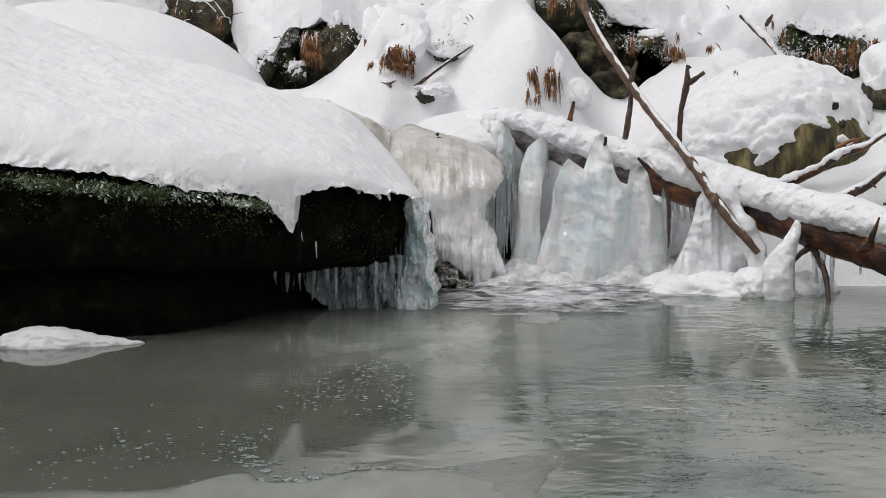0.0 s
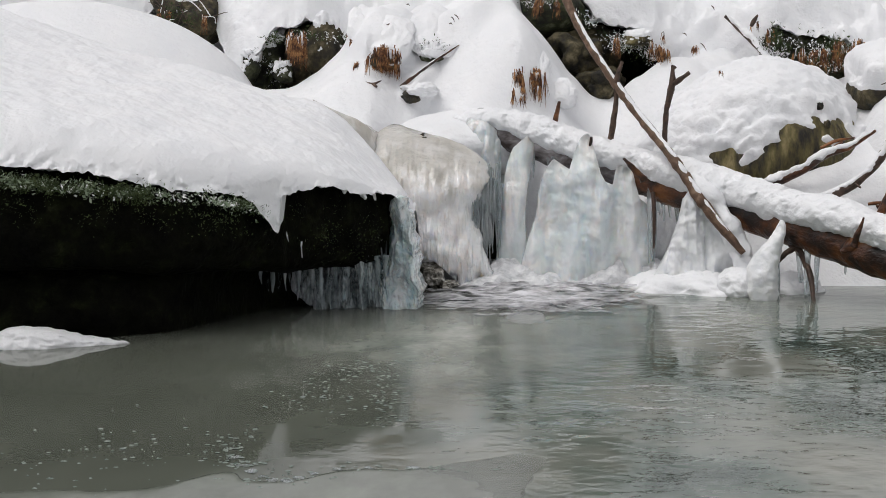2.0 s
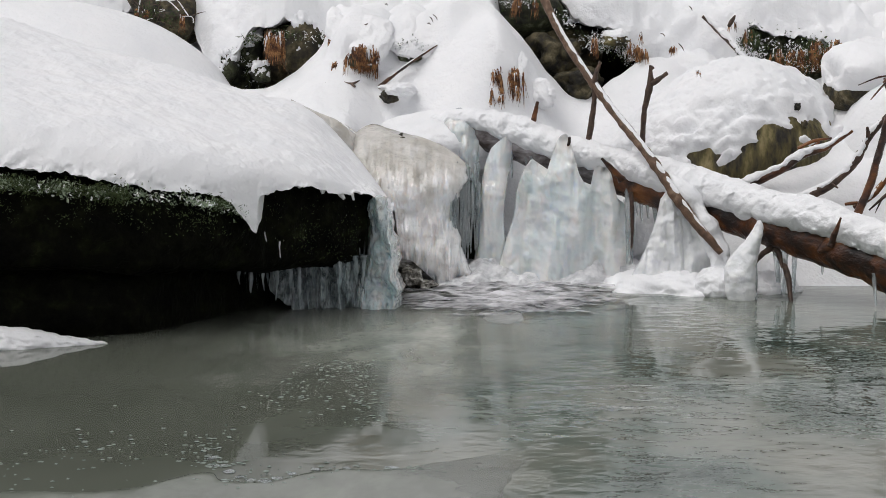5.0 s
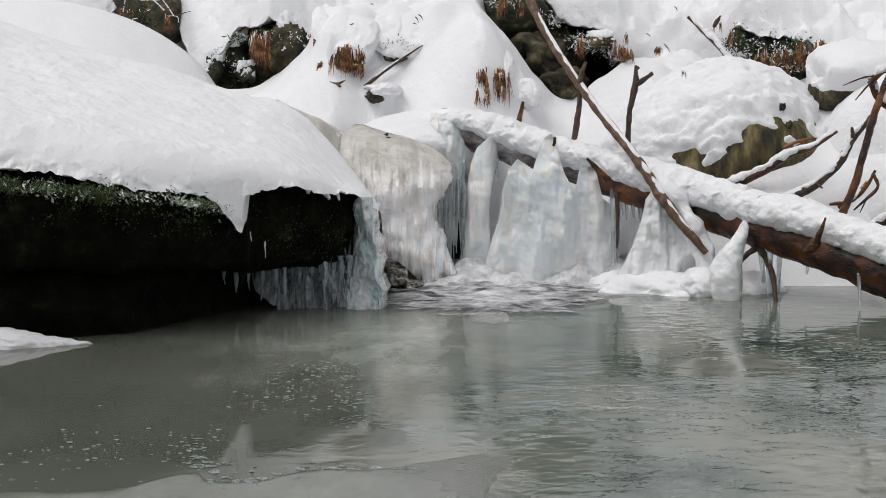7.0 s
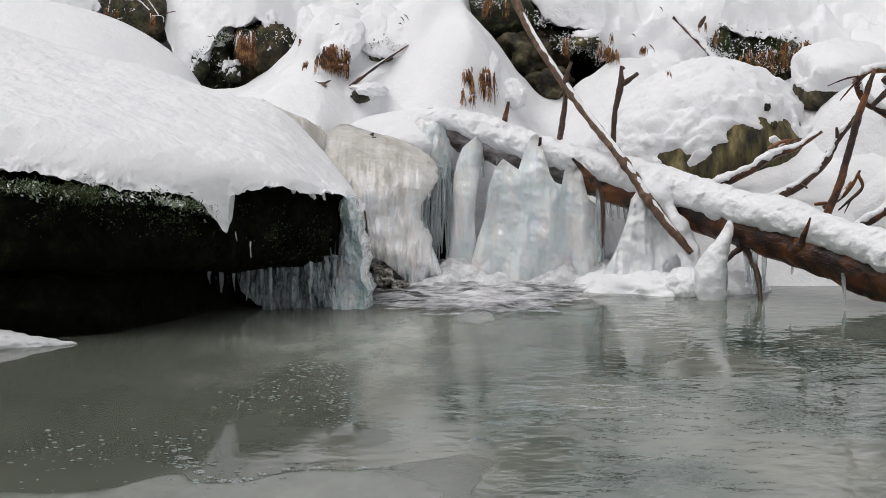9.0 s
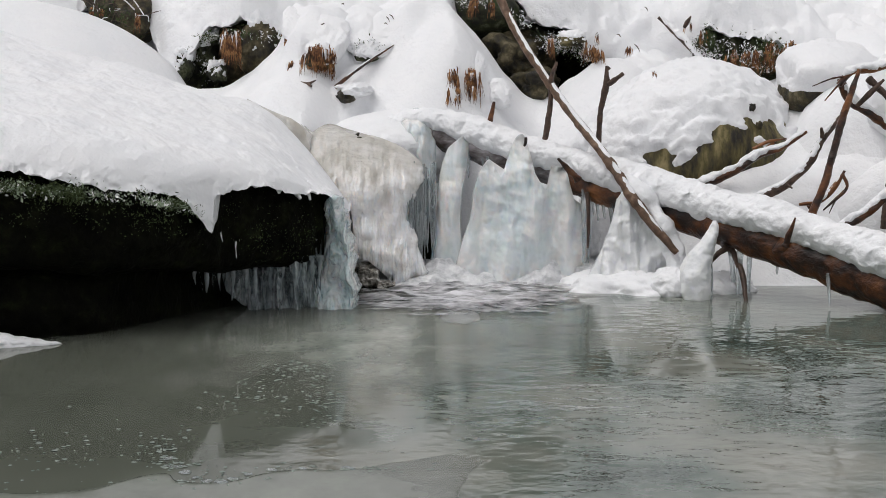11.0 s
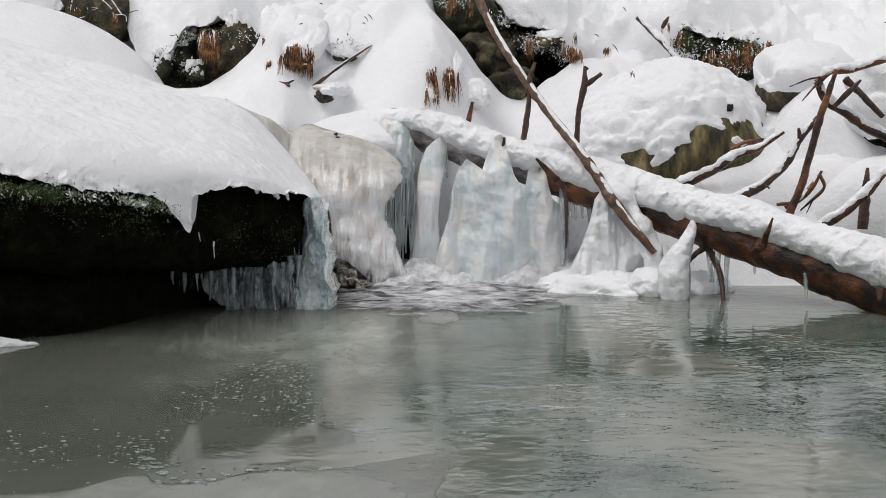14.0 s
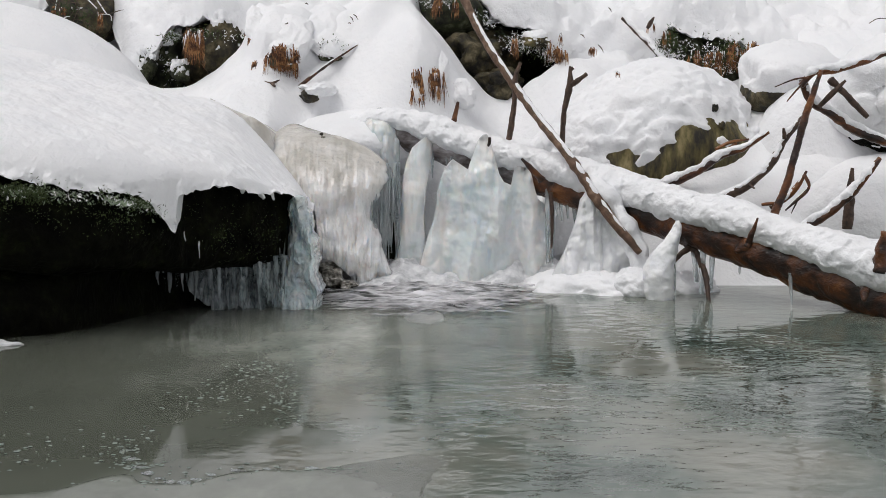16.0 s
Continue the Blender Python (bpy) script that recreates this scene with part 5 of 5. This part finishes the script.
# snow patch on the water beside the slab
FLOE = (-1.085, 4.07)
v, f = stone((*FLOE, 0.0), (0.18, 0.060, 0.058), 0, 91, 6, 0.05, 0.8)
along = (v[:, 0] - FLOE[0]) / 0.18
v[:, 2] *= 1 - 0.75 * smooth(-0.7, 1.0, along)
v[:, 1] = FLOE[1] + (v[:, 1] - FLOE[1]) * (1 - 0.6 * smooth(-0.2, 1.0, along)) + 0.03 * along
v[:, 1] += 0.008 * fbm(v, 0.03, 3, 92)
v[:, 2] += 0.003 * fbm(v, 0.03, 3, 93) * (v[:, 2] > 0.004)
tagged(mesh_object("snow_patch", v, f, SNOW), "flat snow-covered ice floe on the pool", "ice floe")


# ---- dead grass, moss and frosted sprigs ----
def blades(centre, wide, length, count, seed):
    """Narrow dead leaves from a short line of roots: they arch out a little and hang in matted clumps."""
    rng = np.random.default_rng(seed)
    vs, fs = [], []
    clumps = rng.normal(0, 0.55, (max(count // 14, 2), 2))
    for k in range(count):
        c0 = clumps[k % len(clumps)]
        side = c0[0] + rng.normal(0, 0.14)
        root = np.array(centre) + np.array((side * wide, rng.normal(0, 0.008), (0.10 * c0[1] + rng.normal(0, 0.07)) * length - side * side * 0.10 * length))
        d = np.array((side * 0.25 + rng.normal(0, 0.16), -1.0, 0.0))
        d /= np.linalg.norm(d)
        n = np.array((-d[1], d[0], 0.0))
        ln, out, rise = length * (0.62 + 0.16 * c0[1]) * rng.uniform(0.45, 1.25), rng.uniform(0.04, 0.26), rng.uniform(0.0, 0.16)
        bend = rng.normal(0, 0.10) + 0.05 * c0[0]
        w0 = rng.uniform(0.0009, 0.0024)
        for j in range(6):
            t = j / 5
            c = root + d * ln * out * math.sin(t * 1.5) + n * ln * bend * t * t + np.array((0, 0, ln * (rise * math.sin(t * 2.6) - 1.0 * t ** 1.4)))
            w = w0 * (1 - 0.8 * t)
            vs += [c - n * w, c + n * w]
        b = 12 * k
        fs += [(b + 2 * j, b + 2 * j + 1, b + 2 * j + 3, b + 2 * j + 2) for j in range(5)]
    return np.array(vs), fs


def tuft(place, wide, length, count, seed, label="tuft of drooping straw-brown dead grass"):
    ob = mesh_object("grass_tuft", *blades(place, wide, length, count, seed), GRASS)
    tagged(ob, label, "grass", "grass tufts", "stuff")
    frosted = mesh_object("frosted_grass", *blades((place[0], place[1] - 0.006, place[2] + 0.006), wide, length * 0.5, max(count // 10, 4), seed + 50), SNOW)
    tagged(frosted, "frosted grass blades on a tuft", "grass", "grass tufts", "stuff")


TUFTS = [(-0.7, 6.0, 0.799, 0.0246, 0.1435, 60),
    (-0.662, 6.01, 0.799, 0.0205, 0.1643, 75),
    (-0.369, 5.845, 0.718, 0.04, 0.125, 200),
    (-0.332, 5.85, 0.722, 0.024, 0.0838, 80),
    (-0.452, 5.84, 0.694, 0.016, 0.08, 50),
    (-0.41, 5.86, 0.722, 0.0161, 0.0524, 40),
    (-0.491, 6.06, 0.816, 0.0207, 0.0538, 40),
    (0.106, 5.765, 0.658, 0.022, 0.1, 110),
    (0.172, 5.765, 0.658, 0.022, 0.115, 170),
    (0.207, 6.05, 0.931, 0.0207, 0.093, 50),
    (0.247, 6.04, 0.925, 0.0165, 0.1032, 40),
    (0.594, 6.02, 0.759, 0.0206, 0.0905, 60),
    (0.623, 6.0, 0.742, 0.0205, 0.0697, 60),
    (0.637, 6.02, 0.795, 0.0103, 0.0535, 18),
    (0.742, 5.93, 0.746, 0.0243, 0.0365, 50),
    (1.019, 6.0, 0.799, 0.0205, 0.0738, 30),
    (1.22, 5.98, 0.734, 0.0164, 0.092, 35),
    (1.271, 5.98, 0.726, 0.0164, 0.0818, 40),
    (1.324, 5.97, 0.758, 0.0204, 0.1428, 80),
    (1.364, 5.98, 0.73, 0.0143, 0.0858, 50),
    (1.118, 5.98, 0.734, 0.0164, 0.0858, 28),
    (1.169, 5.98, 0.726, 0.0164, 0.0899, 30),
    (0.465, 6.02, 0.775, 0.0206, 0.0905, 40),
    (0.772, 5.53, 0.666, 0.0076, 0.0265, 10),
    (-1.194, 6.2, 0.889, 0.0297, 0.072, 40),
    (-1.039, 6.15, 0.863, 0.0168, 0.0841, 40),
    (0.976, 6.08, 0.841, 0.0125, 0.0499, 24),
    (-0.351, 5.785, 0.741, 0.036, 0.11, 190),
    (-0.382, 5.81, 0.741, 0.02, 0.07, 70),
    (-0.312, 5.81, 0.738, 0.015, 0.07, 60),
    (0.105, 5.735, 0.66, 0.016, 0.085, 70),
    (0.176, 5.735, 0.655, 0.02, 0.115, 120),
    (0.128, 5.715, 0.632, 0.011, 0.095, 45),
    (0.098, 5.69, 0.595, 0.012, 0.06, 26),
    (0.126, 5.68, 0.582, 0.012, 0.055, 24),
    (0.172, 5.70, 0.607, 0.016, 0.07, 45),
    (-0.684, 5.97, 0.786, 0.028, 0.13, 90),
    (0.624, 5.97, 0.742, 0.02, 0.075, 70),
    (0.739, 5.95, 0.748, 0.016, 0.03, 40),
    (1.258, 5.97, 0.754, 0.025, 0.125, 110),
    (1.313, 5.97, 0.734, 0.025, 0.10, 110),
    (1.187, 5.97, 0.734, 0.02, 0.09, 60),
    (1.117, 5.97, 0.722, 0.02, 0.09, 60),
    (-0.481, 5.93, 0.768, 0.014, 0.06, 40),
    (-0.454, 5.93, 0.788, 0.012, 0.05, 30),
    (1.267, 6.02, 0.752, 0.0137, 0.0740, 19),
    (1.299, 6.02, 0.733, 0.0179, 0.0943, 28),
    (1.325, 6.02, 0.72, 0.0151, 0.0988, 23),
    (1.364, 6.02, 0.686, 0.0126, 0.1114, 18)]
for i, (x, y, z, w, ln, n) in enumerate(TUFTS):
    tuft((x, y, z), w, ln, n, 300 + i)


def sprigs(stations, count, high, seed, size, reach=0.05):
    """Small leaves scattered along a line of (x, y, z), in a band of that height."""
    rng = np.random.default_rng(seed)
    s = np.array(stations)
    t = rng.uniform(0, len(s) - 1.001, count)
    i = t.astype(int)
    c = s[i] + (s[i + 1] - s[i]) * (t - i)[:, None]
    c = c + np.column_stack([rng.normal(0, 0.01, count), rng.uniform(-reach, reach, count), high * rng.normal(0, 0.5, count)])
    clump = fbm(c, 0.06, 2, seed)
    c = c[clump > 0.02]
    n = len(c)
    a, b = rng.normal(0, 1, (n, 3)), rng.normal(0, 1, (n, 3))
    a /= np.linalg.norm(a, axis=1)[:, None]
    b /= np.linalg.norm(b, axis=1)[:, None]
    k = size * rng.uniform(0.5, 1.5, n)[:, None]
    v = np.stack([c - a * k, c + b * k * 0.4, c + a * k, c - b * k * 0.4 - np.array((0, 0, 0.3)) * k], 1).reshape(-1, 3)
    return v, (np.arange(n)[:, None] * 4 + np.arange(4)).tolist()


bush = base("frosted_bush", (-1.122, 6.2, 0.801), "thin frosted twigs over a dark boulder", "bush")
random.seed(31)
for i in range(26):
    x0, z0 = random.uniform(-1.237, -0.987), random.uniform(0.801, 0.904)
    dx, dz = random.uniform(-0.06, 0.06), random.uniform(0.0, 0.10)
    r = random.uniform(0.0012, 0.003)
    v, f = tube([(x0, 6.15, z0, r), (x0 + dx * 0.5 + random.uniform(-0.02, 0.02), 6.13, z0 + dz * 0.6, r * 0.8), (x0 + dx, 6.11, z0 + dz * 0.7, r * 0.4)], 6, 14, 0.2, 0.02, 600 + i)
    under(mesh_object("twig", v, f, TWIG if i % 3 else SNOW), bush)
SPRIG_LINES = {"lip": [(-1.219, 4.01, 0.422), (-1.085, 4.04, 0.406), (-0.956, 4.08, 0.388), (-0.825, 4.12, 0.374), (-0.695, 4.19, 0.359), (-0.581, 4.3, 0.314)],
    "ledge_a": [(-0.817, 6.04, 0.777), (-0.764, 6.03, 0.785), (-0.643, 6.04, 0.797), (-0.522, 6.06, 0.79)],
    "ledge_b": [(0.363, 6.1, 0.852), (0.444, 6.06, 0.78), (0.505, 6.05, 0.759), (0.586, 6.04, 0.729), (0.648, 6.04, 0.698)],
    "ledge_top": [(1.016, 5.99, 0.778), (1.089, 5.99, 0.77), (1.17, 5.99, 0.754), (1.252, 5.99, 0.742), (1.334, 5.99, 0.71)],
    "ledge_c": [(0.975, 6.02, 0.765), (1.03, 6.0, 0.728), (1.091, 6.0, 0.708), (1.173, 6.0, 0.688), (1.295, 6.0, 0.688)],
    "block": [(0.136, 6.1, 0.907), (0.197, 6.06, 0.922), (0.279, 6.06, 0.911), (0.353, 6.1, 0.872)],
    "face": [(-0.536, 4.47, 0.27), (-0.435, 4.56, 0.235), (-0.304, 4.66, 0.20)],
    "face_low": [(-1.227, 4.03, 0.368), (-0.957, 4.08, 0.345), (-0.762, 4.16, 0.332), (-0.57, 4.32, 0.279)],
    "stones": [(-0.867, 6.1, 0.728), (-0.832, 6.14, 0.697), (-0.799, 6.12, 0.656), (-0.755, 6.1, 0.656)],
    "stone_top": [(-0.23, 5.88, 0.745), (-0.19, 5.875, 0.735), (-0.15, 5.885, 0.745)],
    "bush": [(-1.215, 6.2, 0.895), (-1.134, 6.16, 0.873), (-1.052, 6.16, 0.832)]}
SPRIGS = [("lip", 9000, 0.022, 0.0040, MOSS), ("lip", 1500, 0.016, 0.0062, PALE_MOSS), ("lip", 500, 0.013, 0.0056, SNOW), ("lip", 900, 0.020, 0.0042, PALE_MOSS), ("ledge_a", 500, 0.022, 0.006, MOSS), ("ledge_a", 300, 0.02, 0.005, SNOW), ("ledge_b", 1600, 0.035, 0.0045, MOSS), ("ledge_b", 1500, 0.04, 0.005, SNOW),
          ("ledge_top", 2600, 0.05, 0.0062, MOSS), ("ledge_top", 260, 0.02, 0.0055, SNOW), ("ledge_c", 1600, 0.038, 0.0045, MOSS), ("ledge_c", 900, 0.04, 0.0055, SNOW), ("block", 700, 0.025, 0.006, MOSS), ("block", 400, 0.025, 0.005, SNOW), ("face", 1200, 0.085, 0.003, MOSS), ("face_low", 1800, 0.05, 0.0035, MOSS), ("face", 160, 0.08, 0.0016, PALE_MOSS),
          ("stones", 600, 0.05, 0.005, MOSS), ("stones", 400, 0.045, 0.006, SNOW), ("stone_top", 500, 0.03, 0.004, SNOW), ("stone_top", 400, 0.035, 0.004, MOSS), ("bush", 500, 0.06, 0.006, MOSS)]
for i, (line, count, high, size, mat) in enumerate(SPRIGS):
    v, f = sprigs(SPRIG_LINES[line], count, high, 400 + i, size)
    if mat is SNOW:
        tagged(mesh_object("frost", v, f, mat, flat=True), "flakes of snow caught in moss and sprigs", "snow", kind="stuff")
    else:
        tagged(mesh_object("moss", v, f, mat, flat=True), "dark green moss and sprigs fringing the rock", "moss", kind="stuff")
